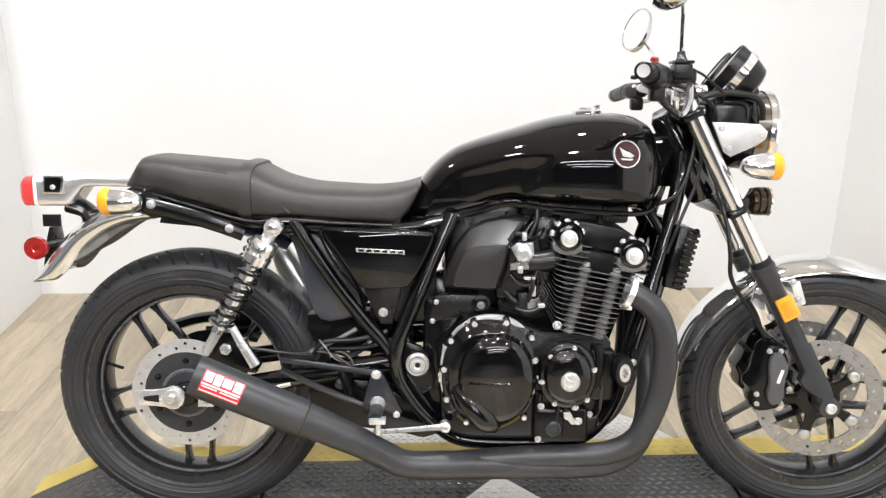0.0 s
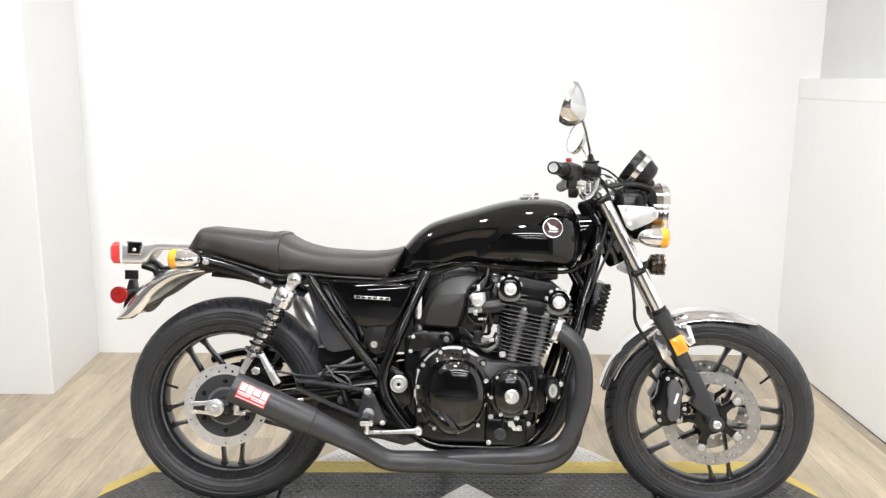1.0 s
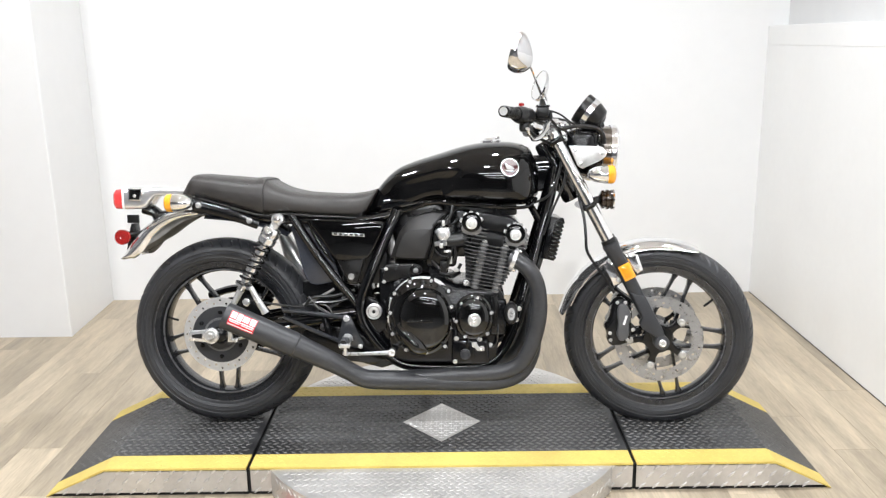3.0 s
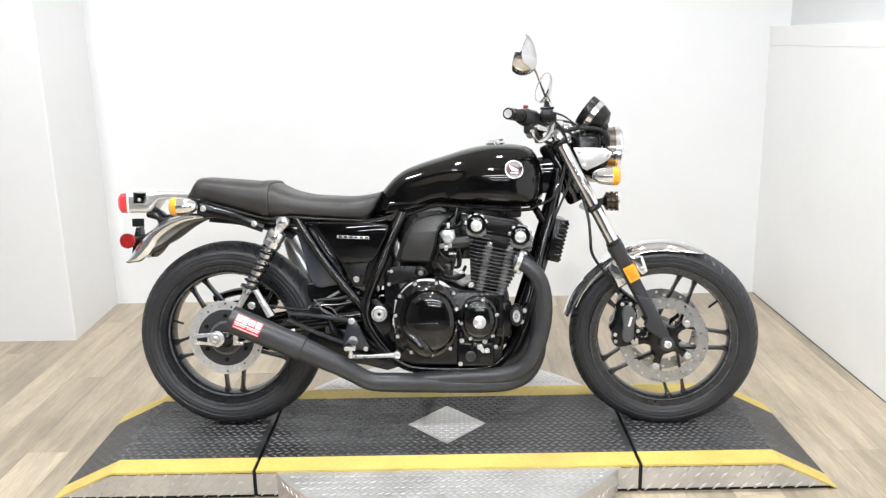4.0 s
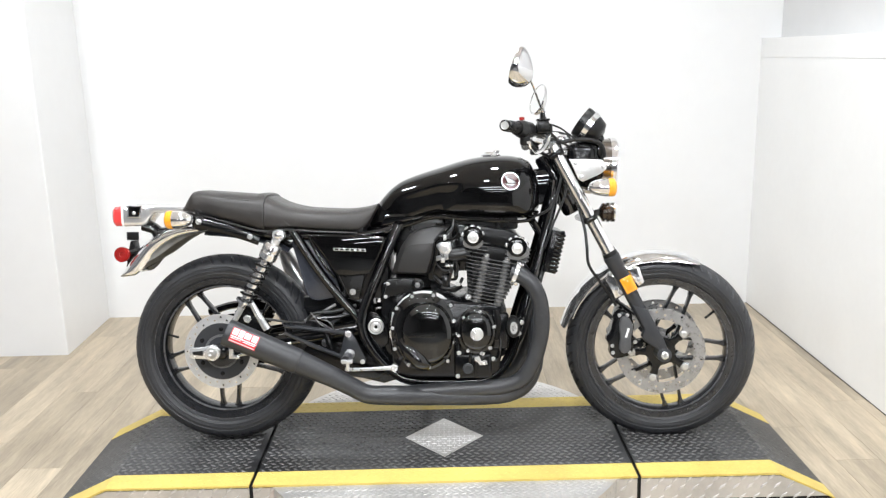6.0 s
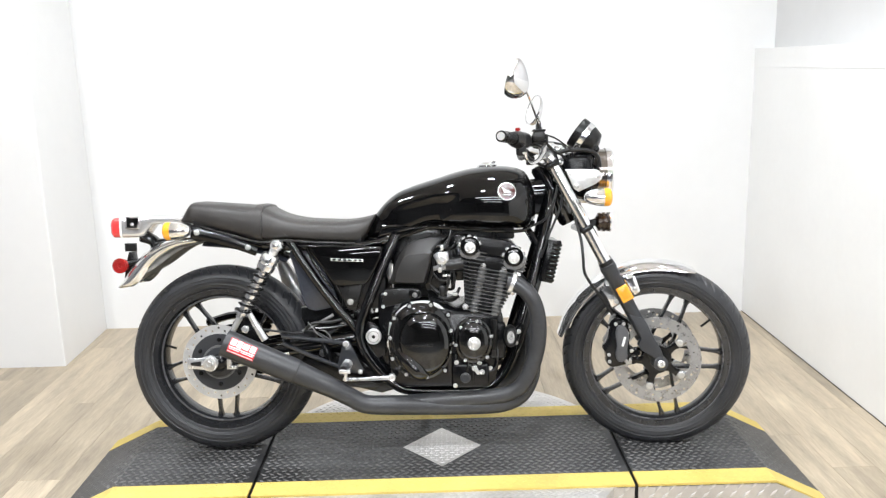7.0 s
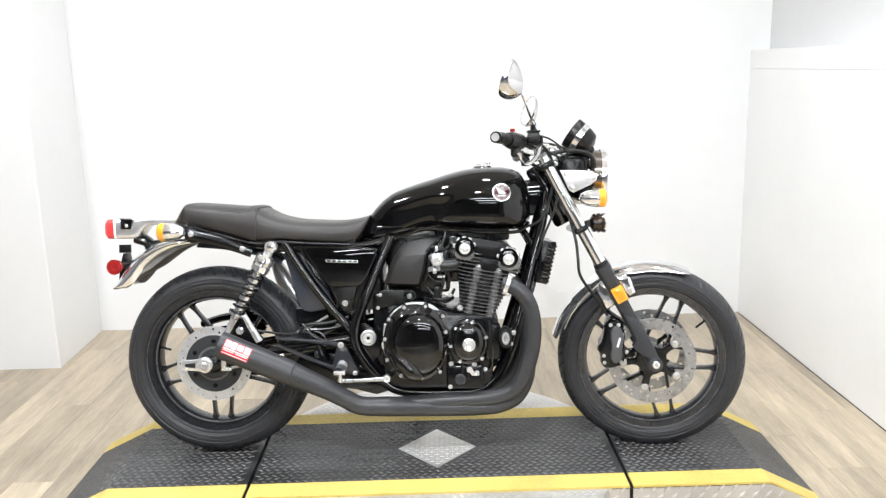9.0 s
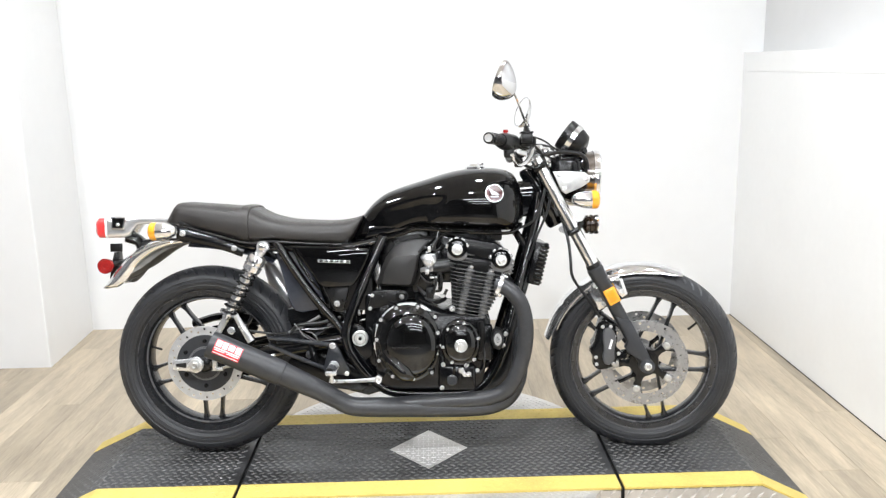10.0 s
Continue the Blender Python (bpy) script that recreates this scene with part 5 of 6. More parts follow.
def fin(v, u0, u1, half, thick=0.0032):
    bm = bmesh.new()
    pts = []
    for cx, sy in ((u0, -1), (u1, -1), (u1, 1), (u0, 1)):
        r = 0.022
        a0 = {(-1, True): math.pi, (-1, False): 1.5 * math.pi, (1, False): 0.0, (1, True): 0.5 * math.pi}[(sy, cx == u0)]
        for k in range(5):
            a = a0 + 0.5 * math.pi * k / 4
            pts.append((cx + (r if cx == u0 else -r) + r * math.cos(a), sy * (half - r) + r * math.sin(a)))
    lo = [bm.verts.new(CB + cf * u + ca * (v - thick / 2) + Vector((0, y, 0))) for u, y in pts]
    hi = [bm.verts.new(CB + cf * u + ca * (v + thick / 2) + Vector((0, y, 0))) for u, y in pts]
    bm.faces.new(lo[::-1])
    bm.faces.new(hi)
    n = len(pts)
    for k in range(n):
        bm.faces.new((lo[k], lo[(k + 1) % n], hi[(k + 1) % n], hi[k]))
    return bm


def finned(bm, parent):
    """A fin with a lighter grey edge between its black faces."""
    ob = part("fin", bm, FIN, parent, "", 30)
    ob.data.materials.append(FINEDGE)
    for f in ob.data.polygons:
        f.material_index = 0 if abs(f.normal.dot(ca)) > 0.5 else 1
    return ob


for k in range(13):
    v = 0.003 + 0.0117 * k
    g = k / 12
    finned(fin(v, -0.053 - 0.031 * g, 0.062 + 0.045 * g, 0.190 + 0.004 * g, 0.0022), cyl)
head_b = CB + ca * 0.135
head = part("cylinder_head", plate([((head_b + cf * u + ca * v).x, (head_b + cf * u + ca * v).z) for u, v in ((-0.062, 0.0), (0.082, 0.0), (0.088, 0.050), (-0.070, 0.050))], -0.181, 0.181, 0.006), FIN, bike, "black finned cylinder head")
for k in range(4):
    v = 0.157 + 0.0120 * k
    for u0, u1 in ((-0.090 - 0.004 * k, -0.012), (0.036, 0.120)):
        finned(fin(v, u0, u1, 0.192, 0.0022), head)
for u in (-0.024, 0.044):
    a, b = CB + cf * u + ca * -0.005 + Vector((0, -0.174, 0)), CB + cf * (u + 0.006) + ca * 0.150 + Vector((0, -0.178, 0))
    part("stud_tunnel", turning([(q, r) for h in range(13) for q, r in ((0.0117 * h + 0.0015, 0.0100), (0.0117 * h + 0.0045, 0.0142), (0.0117 * h + 0.0105, 0.0142), (0.0117 * h + 0.0130, 0.0100))], a, b - a, 14), CAST, cyl, "grey beaded stud tunnel")
    part("stud_cap", turning([(0, 0.009), (0.006, 0.009), (0.009, 0.006), (0.010, 0)], b, ca, 14), ALLOY, cyl)
for x, z in ((0.111, 0.706), (0.251, 0.669)):
    cover_c = part("cam_cover", tube([(x, -0.200, z + 0.004), (x, -0.1, z + 0.006), (x, 0.1, z + 0.006), (x, 0.200, z + 0.004)], 0.031, 28), COVER, bike, "gloss black cam cover")
    part("cam_plug", turning([(0, 0.0185), (0.009, 0.0185), (0.013, 0.0172), (0.015, 0.0145), (0.0135, 0.0125), (0.0180, 0.0085), (0.0200, 0.0)], (x, -0.198, z), (0, -1, 0), 32), PLUG, cover_c, "chrome cam end plug")
    part("cam_end", turning([(0, 0.0290), (0.005, 0.0290), (0.009, 0.0265), (0.010, 0.021)], (x, -0.192, z + 0.001), (0, -1, 0), 32), COVER, cover_c)
    part("cam_cradle", plate([(x - 0.036, z - 0.020), (x - 0.022, z + 0.006), (x + 0.024, z + 0.002), (x + 0.036, z - 0.026), (x + 0.010, z - 0.040), (x - 0.020, z - 0.036)], -0.190, -0.165, 0.004, 1, 2), CAST, cover_c, "grey cast cam cradle")
    for a in (20, 58, 92, 126, 165):
        q = radians(a)
        part("cam_bolt", turning([(0, 0.007), (0.010, 0.007), (0.012, 0.005)], (x + 0.027 * math.cos(q), -0.178, z + 0.027 * math.sin(q)), (math.cos(q), -0.3, math.sin(q)), 10), BRIGHT, cover_c)
part("head_cover", plate([(0.09, 0.690), (0.26, 0.660), (0.268, 0.700), (0.235, 0.722), (0.15, 0.738), (0.09, 0.738)], -0.165, 0.165, 0.008), FIN, head)
for y in (-0.150, -0.055, 0.055, 0.150):
    part("plug_cap", tube([(0.176, y, 0.622), (0.180, y, 0.665), (0.190, y, 0.715), (0.185, y * 0.8, 0.76)], [0.010, 0.012, 0.009, 0.005], 10), GRIP, head)
part("head_bolt", bolt(0.092, 0.514, -0.192, 0.0075, 0.012), BRIGHT, eng)
both("base_pipe", tube([(0.182, -0.19, 0.47), (0.187, -0.195, 0.43), (0.178, -0.19, 0.375)], 0.011, 10), FIN, eng)

# throttle bodies and what lies between airbox and cylinders
part("throttle_rack", box(-0.04, 0.060, -0.150, 0.150, 0.560, 0.70, 0.012), SATIN, eng)
# added dark block that stops the bright wall showing through the engine
part("inlet_shroud", box(0.040, 0.112, -0.120, 0.120, 0.590, 0.745, 0.010), SATIN, eng)
part("air_box", box(-0.15, 0.02, -0.085, 0.085, 0.53, 0.765, 0.02), PLASTIC, eng)
part("coil_tray", box(0.02, 0.26, -0.100, 0.100, 0.724, 0.782, 0.008), PLASTIC, eng)
part("gear_shaft_cover", box(-0.20, -0.08, -0.13, 0.13, 0.30, 0.56, 0.02), SATIN, eng)
for y in (-0.15, -0.05, 0.05, 0.15):
    part("intake_boot", tube([(0.03, y, 0.645), (0.07, y, 0.648), (0.10, y, 0.655)], 0.024, 16), GRIP, eng)
part("throttle_end", turning([(0, 0.019), (0.010, 0.019), (0.014, 0.015), (0.016, 0.010), (0.020, 0.009)], (0.020, -0.165, 0.668), (0, -1, 0), 20), BRIGHT, eng, "bright throttle body end")
part("throttle_cam", plate([(-0.010, 0.680), (0.004, 0.690), (0.040, 0.692), (0.042, 0.668), (0.036, 0.632), (-0.010, 0.630), (-0.010, 0.644), (0.006, 0.648), (0.000, 0.662)], -0.168, -0.155, 0.003), FRONT_DISC, eng)
part("link_rod", tube([(0.034, -0.168, 0.620), (0.040, -0.172, 0.600), (0.036, -0.170, 0.580), (0.030, -0.165, 0.560)], 0.005, 8), GRIP, eng)
part("link_clip", box(0.020, 0.045, -0.174, -0.160, 0.610, 0.617, 0.002), BRIGHT, eng)
part("sensor", box(0.008, 0.030, -0.170, -0.150, 0.545, 0.580, 0.004), PLASTIC, eng)
part("throttle_cable", tube([(0.015, -0.165, 0.688), (0.03, -0.150, 0.72), (0.07, -0.12, 0.752), (0.14, -0.10, 0.765)], 0.003, 6), GRIP, eng)
part("breather_hose", tube([(-0.04, -0.13, 0.60), (0.0, -0.155, 0.56), (0.04, -0.15, 0.53), (0.07, -0.13, 0.54)], 0.007, 8), GRIP, eng)
part("fuel_rail_lead", tube([(0.05, -0.165, 0.63), (0.036, -0.172, 0.60), (0.01, -0.168, 0.60), (-0.01, -0.160, 0.62)], 0.003, 6), GRIP, eng)
for pts, r in (([(-0.02, -0.150, 0.700), (0.01, -0.160, 0.710), (0.045, -0.150, 0.700), (0.065, -0.13, 0.715)], 0.005),
               ([(0.03, -0.165, 0.70), (0.045, -0.160, 0.735), (0.05, -0.14, 0.76)], 0.0045),
               ([(0.005, -0.160, 0.545), (0.03, -0.168, 0.538), (0.06, -0.165, 0.548), (0.075, -0.15, 0.57)], 0.005),
               ([(0.05, -0.16, 0.58), (0.06, -0.165, 0.60), (0.055, -0.165, 0.63)], 0.004)):
    part("small_hose", tube(pts, r, 8), GRIP, eng)
for x, z, w, h in ((0.036, 0.640, 0.009, 0.005), (0.012, 0.632, 0.006, 0.008), (0.040, 0.585, 0.007, 0.012), (0.020, 0.705, 0.005, 0.009), (0.060, 0.552, 0.008, 0.005)):
    part("small_fitting", box(x - w, x + w, -0.172, -0.155, z - h, z + h, 0.002), ALLOY, eng)
part("starter_motor", tube([(0.0, -0.12, 0.545), (0.0, 0.12, 0.545)], 0.032, 20), SATIN, eng)

# ---- exhaust ----
for i, (y, out) in enumerate(((-0.190, -0.215), (-0.070, -0.150), (0.070, 0.10), (0.190, 0.16))):
    if i == 0:
        line = [(0.236, y, 0.590), (0.262, -0.200, 0.583), (0.298, -0.212, 0.552), (0.319, -0.215, 0.505), (0.326, -0.215, 0.440), (0.318, -0.212, 0.370), (0.296, -0.208, 0.300),
                (0.268, -0.20, 0.252), (0.220, -0.195, 0.225), (0.15, -0.19, 0.214), (0.05, -0.188, 0.209), (-0.04, -0.190, 0.204), (-0.13, -0.198, 0.200), (-0.20, -0.207, 0.200)]
        r = 0.0258
    elif i == 1:
        line = [(0.236, y, 0.590), (0.275, y, 0.575), (0.310, -0.085, 0.52), (0.318, -0.11, 0.43), (0.312, -0.14, 0.34), (0.303, -0.155, 0.272),
                (0.270, -0.165, 0.215), (0.215, -0.175, 0.190), (0.15, -0.18, 0.184), (0.06, -0.185, 0.184), (-0.05, -0.19, 0.187)]
        r = 0.0275
    else:
        line = [(0.236, y, 0.590), (0.275, y, 0.575), (0.310, y * 0.9, 0.52), (0.320, y * 0.75, 0.43), (0.305, y * 0.6, 0.32), (0.25, y * 0.4, 0.225), (0.15, -0.05 + 0.03 * i, 0.195), (0.0, -0.12, 0.19)]
        r = 0.024
    hp = part("header_pipe", tube(line, r, 20), PIPE, bike, "matte black exhaust header")
    part("port_flange", turning([(-0.008, 0.038), (0.004, 0.040), (0.008, 0.031)], (0.246, y, 0.588), (0.92, 0, -0.35), 20), BRIGHT, hp, "bright exhaust port clamp")
    part("port_nut", turning([(0, 0.007), (0.012, 0.007), (0.014, 0.005)], (0.258, y - 0.012, 0.618), (0.92, 0, -0.35), 8), CHROME, hp)
    part("port_nut", turning([(0, 0.007), (0.012, 0.007), (0.014, 0.005)], (0.238, y - 0.012, 0.560), (0.92, 0, -0.35), 8), CHROME, hp)
part("collector", tube([(0.09, -0.183, 0.186), (-0.03, -0.190, 0.190), (-0.15, -0.205, 0.197), (-0.235, -0.212, 0.203), (-0.285, -0.217, 0.228), (-0.345, -0.223, 0.262), (-0.47, -0.237, 0.325)],
                       [0.020, 0.0305, 0.0320, 0.0302, 0.0300, 0.0325, 0.0385], 24), PIPE, bike, "matte black exhaust collector")
M0, M1 = Vector((-0.452, -0.235, 0.3165)), Vector((-0.680, -0.252, 0.421))
md = (M1 - M0).normalized()
ml = (M1 - M0).length
muffler = part("muffler", turning([(0, 0.0365), (0.004, 0.0400), (0.02, 0.0405), (ml - 0.02, 0.0435), (ml - 0.004, 0.0435), (ml, 0.0425), (ml, 0.036), (ml - 0.05, 0.034)], M0, md, 48), PIPE, bike, "matte black straight muffler")
part("baffle", turning([(ml - 0.048, 0.034), (ml - 0.048, 0.012), (ml - 0.03, 0.012)], M0, md, 24), DARK, muffler)
mu = Vector((0, -1, 0))
mu = (mu - md * mu.dot(md)).normalized()
mv = md.cross(mu)
if mv.z < 0:
    mv = -mv


def on_muffler(s0, s1, a0, a1, lift):
    """A thin label bent round the muffler, from s0 to s1 along it and a0 to a1 degrees round it."""
    bm = bmesh.new()
    n = 10
    rows = []
    for i in range(n + 1):
        a = radians(a0 + (a1 - a0) * i / n)
        row = []
        for s in (s0, s1):
            r = 0.0405 + 0.003 * s / ml + lift
            row.append(bm.verts.new(M0 + md * s + r * (math.cos(a) * mu + math.sin(a) * mv)))
        rows.append(row)
    for A, B in zip(rows, rows[1:]):
        bm.faces.new((A[0], A[1], B[1], B[0]))
    res = bmesh.ops.extrude_face_region(bm, geom=list(bm.faces))
    for g in res["geom"]:
        if isinstance(g, bmesh.types.BMVert):
            q = g.co - M0
            g.co = g.co + (q - md * q.dot(md)).normalized() * 0.0004
    return bm


label = part("maker_label", on_muffler(ml - 0.108, ml - 0.020, -14, 50, 0.0006), RED, muffler, "red and white printed metal label", 50)
for s0, s1, a0, a1 in ((0.023, 0.041, 19, 46), (0.044, 0.060, 17, 47), (0.063, 0.083, 20, 45), (0.087, 0.105, 18, 47), (0.022, 0.106, 9, 14), (0.024, 0.058, 2, 6), (0.064, 0.104, 2, 6), (0.022, 0.106, -10, -6)):
    part("label_bar", on_muffler(ml - s1, ml - s0, a0, a1, 0.0012), WHITE, label, "", 50)

# ---- foot controls ----
both("peg_hanger", join(tube([(-0.520, -0.130, 0.415), (-0.40, -0.150, 0.405), (-0.303, -0.160, 0.394)], 0.0078, 10), tube([(-0.520, -0.130, 0.392), (-0.42, -0.145, 0.350), (-0.318, -0.158, 0.312)], 0.0078, 10),
     plate([(-0.312, 0.405), (-0.292, 0.400), (-0.245, 0.305), (-0.26, 0.292), (-0.330, 0.300), (-0.335, 0.318)], -0.165, -0.150, 0.003)), HANGER, bike, "satin dark grey footrest hanger")
part("hanger_bolt", bolt(-0.303, 0.393, -0.166, 0.008, 0.008), BRIGHT, bike)
part("hanger_bolt", bolt(-0.258, 0.300, -0.166, 0.006, 0.007), BRIGHT, bike)
peg = part("footrest", tube([(-0.300, -0.165, 0.325), (-0.300, -0.20, 0.325), (-0.300, -0.265, 0.328)], [0.009, 0.013, 0.013], 14), GRIP, bike, "black rubber footrest")
# ribs are black rubber too; the light on them is put into grey
for k in range(6):
    part("peg_rib", turning([(-0.0035, 0.0130), (-0.0025, 0.0155), (0.0025, 0.0155), (0.0035, 0.0130)], (-0.300, -0.208 - 0.0105 * k, 0.3255), (0, -1, 0.04), 16), LEG, peg)
part("peg_mount", turning([(0, 0.018), (0.03, 0.014), (0.034, 0.011)], (-0.300, -0.166, 0.325), (0, -1, 0), 18), BRIGHT, peg)
part("footrest", tube([(-0.300, 0.165, 0.325), (-0.300, 0.20, 0.325), (-0.300, 0.265, 0.328)], [0.009, 0.013, 0.013], 14), GRIP, bike, "black rubber footrest")
pedal = part("brake_pedal", tube([(-0.150, -0.215, 0.290), (-0.195, -0.224, 0.290), (-0.240, -0.236, 0.291), (-0.285, -0.250, 0.294), (-0.302, -0.256, 0.298)], [0.0080, 0.0066, 0.0055, 0.0060, 0.0060], 12, flat=0.6), FRONT_DISC, bike, "grey alloy brake pedal lever")
part("pedal_boss", turning([(0, 0.012), (0.02, 0.012), (0.022, 0.009), (0.020, 0.005)], (-0.150, -0.200, 0.290), (0, -1, 0), 20), BRIGHT, pedal)
part("pedal_pad", join(box(-0.312, -0.276, -0.275, -0.250, 0.318, 0.330, 0.003), tube([(-0.293, -0.260, 0.292), (-0.293, -0.262, 0.320)], 0.006, 8)), BRIGHT, pedal)
part("brake_light_switch", tube([(-0.385, -0.13, 0.40), (-0.37, -0.135, 0.355), (-0.36, -0.135, 0.325)], [0.009, 0.012, 0.008], 10), SATIN, bike)
part("brake_hose_rear", tube([(-0.36, -0.13, 0.40), (-0.42, -0.12, 0.43), (-0.50, -0.11, 0.425), (-0.60, -0.115, 0.44)], 0.004, 8), GRIP, bike)
part("reservoir_hose", tube([(-0.28, -0.12, 0.48), (-0.35, -0.125, 0.462), (-0.42, -0.12, 0.455), (-0.45, -0.115, 0.425)], 0.006, 8), GRIP, bike)
part("linkage_rod", tube([(-0.25, -0.125, 0.47), (-0.33, -0.13, 0.445), (-0.41, -0.125, 0.44)], 0.006, 8), SATIN, bike)
# the first two hoses are paler: their glints are put into the colour
for pts, r, m in (([(-0.455, -0.115, 0.430), (-0.402, -0.116, 0.455), (-0.350, -0.112, 0.483)], 0.0052, CAST),
                  ([(-0.372, -0.117, 0.418), (-0.347, -0.116, 0.433), (-0.322, -0.112, 0.448)], 0.0080, HANGER),
                  ([(-0.434, -0.122, 0.460), (-0.418, -0.126, 0.442), (-0.403, -0.126, 0.421), (-0.380, -0.124, 0.407), (-0.357, -0.120, 0.397)], 0.0020, CAST),
                  ([(-0.398, -0.126, 0.436), (-0.378, -0.127, 0.431), (-0.364, -0.125, 0.418), (-0.356, -0.122, 0.399)], 0.0020, CAST),
                  ([(-0.507, -0.118, 0.427), (-0.48, -0.118, 0.424), (-0.452, -0.116, 0.424)], 0.0040, GRIP)):
    part("small_hose", tube(pts, r, 10), m, bike)
part("hose_end", turning([(0, 0.0085), (0.006, 0.0095), (0.010, 0.008)], (-0.322, -0.112, 0.448), (0.85, -0.1, 0.5), 14), CAST, bike)
part("rubber_boot", turning([(-0.012, 0.006), (-0.008, 0.012), (0.006, 0.013), (0.012, 0.007)], (-0.387, -0.118, 0.356), (0.3, -0.2, 1), 16), LEG, bike, "grey rubber boot")
part("side_stand", join(tube([(-0.13, 0.15, 0.27), (-0.09, 0.235, 0.14), (-0.055, 0.300, 0.020)], 0.012, 12), plate([(-0.080, 0.006), (-0.030, 0.006), (-0.030, 0.018), (-0.080, 0.018)], 0.282, 0.322, 0.002)), SATIN, bike, "satin black side stand")
part("centre_link", box(-0.20, -0.10, -0.10, 0.10, 0.25, 0.30, 0.01), SATIN, bike)

# ---- fork ----
FT = Vector((0.378, -0.108, 0.985))
AX = Vector((0.735, -0.108, 0.302))
fd = (AX - FT).normalized()
fl = (AX - FT).length
for flip in (1, -1):
    def fk(name, bm, mat, par, label="", smooth=35.0):
        if flip < 0:
            bmesh.ops.transform(bm, matrix=Matrix.Translation((0.031, 0, -0.011)) @ FLIP, verts=bm.verts)
        return part(name, bm, mat, par, label, smooth)
    leg = fk("fork_tube", turning([(-0.012, 0.014), (-0.010, 0.0195), (0.0, 0.0205), (0.42, 0.0205)], FT, fd, 32), CHROME, bike, "chrome fork tube")
    fk("fork_cap", turning([(-0.022, 0.006), (-0.020, 0.012), (-0.012, 0.013), (-0.010, 0.0185)], FT, fd, 6), BRIGHT, leg)
    fk("dust_seal", turning([(0.384, 0.0212), (0.386, 0.0245), (0.397, 0.0250), (0.400, 0.0230)], FT, fd, 28), GRIP, leg)
    slider_leg = fk("fork_slider", turning([(0.398, 0.0235), (0.401, 0.0275), (0.415, 0.0280), (0.418, 0.0262), (0.440, 0.0268), (0.446, 0.0236), (0.60, 0.0222), (0.70, 0.0214), (fl, 0.021), (fl + 0.016, 0.017)], FT, fd, 32), LEG, bike, "dark grey painted fork slider")
    fk("axle_lug", turning([(-0.026, 0.016), (-0.024, 0.024), (0.024, 0.024), (0.026, 0.016)], AX, (0, 1, 0), 28), LEG, slider_leg)
    fk("axle_bolt", turning([(0.024, 0.013), (0.030, 0.013), (0.032, 0.009), (0.028, 0.006)], AX, (0, -1, 0), 20), BRIGHT, slider_leg)
    fk("reflector", turned(box(-0.020, 0.020, -0.008, 0.004, -0.027, 0.027, 0.003), Matrix.Translation(Vector((0.615, -0.138, 0.540))) @ pose(0, 0, 0, 0, -27.6, 0)), AMBER, slider_leg, "amber fork reflector")
    fk("reflector_face", turned(box(-0.013, 0.013, -0.0095, -0.0080, -0.019, 0.019, 0.0006), Matrix.Translation(Vector((0.615, -0.138, 0.540))) @ pose(0, 0, 0, 0, -27.6, 0)), ORANGE, slider_leg, "orange reflector face")
    fk("caliper_mount", plate([(0.628, 0.470), (0.654, 0.420), (0.670, 0.388), (0.660, 0.366), (0.674, 0.346), (0.714, 0.322), (0.716, 0.296), (0.730, 0.280), (0.756, 0.292), (0.735, 0.350), (0.680, 0.455)], -0.132, -0.104, 0.005), LEG, slider_leg)
    cal = fk("brake_caliper", plate([(0.584, 0.448), (0.618, 0.450), (0.640, 0.405), (0.632, 0.365), (0.640, 0.335), (0.628, 0.300), (0.578, 0.288), (0.560, 0.300), (0.562, 0.330), (0.548, 0.352), (0.566, 0.375), (0.572, 0.412)], -0.122, -0.055, 0.008, 1, 3), SATIN, bike, "satin black brake caliper")
    fk("caliper_bridge", plate([(0.592, 0.432), (0.616, 0.434), (0.634, 0.398), (0.624, 0.362), (0.626, 0.318), (0.598, 0.306), (0.584, 0.330), (0.592, 0.365), (0.586, 0.400)], -0.136, -0.118, 0.006, 1, 2), CALIPER, cal, "grey painted caliper half")
    for x, z in ((0.600, 0.399), (0.626, 0.404), (0.614, 0.436), (0.588, 0.436), (0.640, 0.346), (0.567, 0.311), (0.622, 0.312), (0.565, 0.334)):
        fk("caliper_bolt", bolt(x, z, -0.124, 0.0046, 0.008), ALLOY, cal)
    fk("caliper_mark", plate([(0.604, 0.365), (0.611, 0.363), (0.620, 0.394), (0.613, 0.396)], -0.1378, -0.1362), WHITE, cal, "plain white mark", 0)
    fk("guard_bracket", plate([(0.556, 0.574), (0.584, 0.590), (0.610, 0.540), (0.600, 0.496), (0.578, 0.486), (0.566, 0.515), (0.550, 0.543)], -0.098, -0.085, 0.003), CHROME, slider_leg, "bright mudguard bracket")
    fk("guard_bracket", plate([(0.612, 0.594), (0.658, 0.592), (0.676, 0.541), (0.658, 0.528), (0.640, 0.545), (0.622, 0.570)], -0.098, -0.085, 0.003), CHROME, slider_leg, "bright mudguard bracket")
    for x, z in ((0.566, 0.570), (0.596, 0.508), (0.656, 0.550), (0.640, 0.592)):
        fk("bracket_bolt", bolt(x, z, -0.099, 0.006, 0.005), ALLOY, slider_leg)
for s, w, d, nm in ((0.022, 0.026, 0.024, "upper_yoke"), (0.262, 0.022, 0.021, "lower_yoke")):
    c = FT + fd * s
    bm = box(-w, w, -0.132, 0.132, -d / 2, d / 2, 0.010, 3)
    part(nm, turned(bm, Matrix.Translation(Vector((c.x - 0.005, 0, c.z))) @ pose(0, 0, 0, 0, -27.6, 0)), SATIN, bike, "satin black fork yoke")
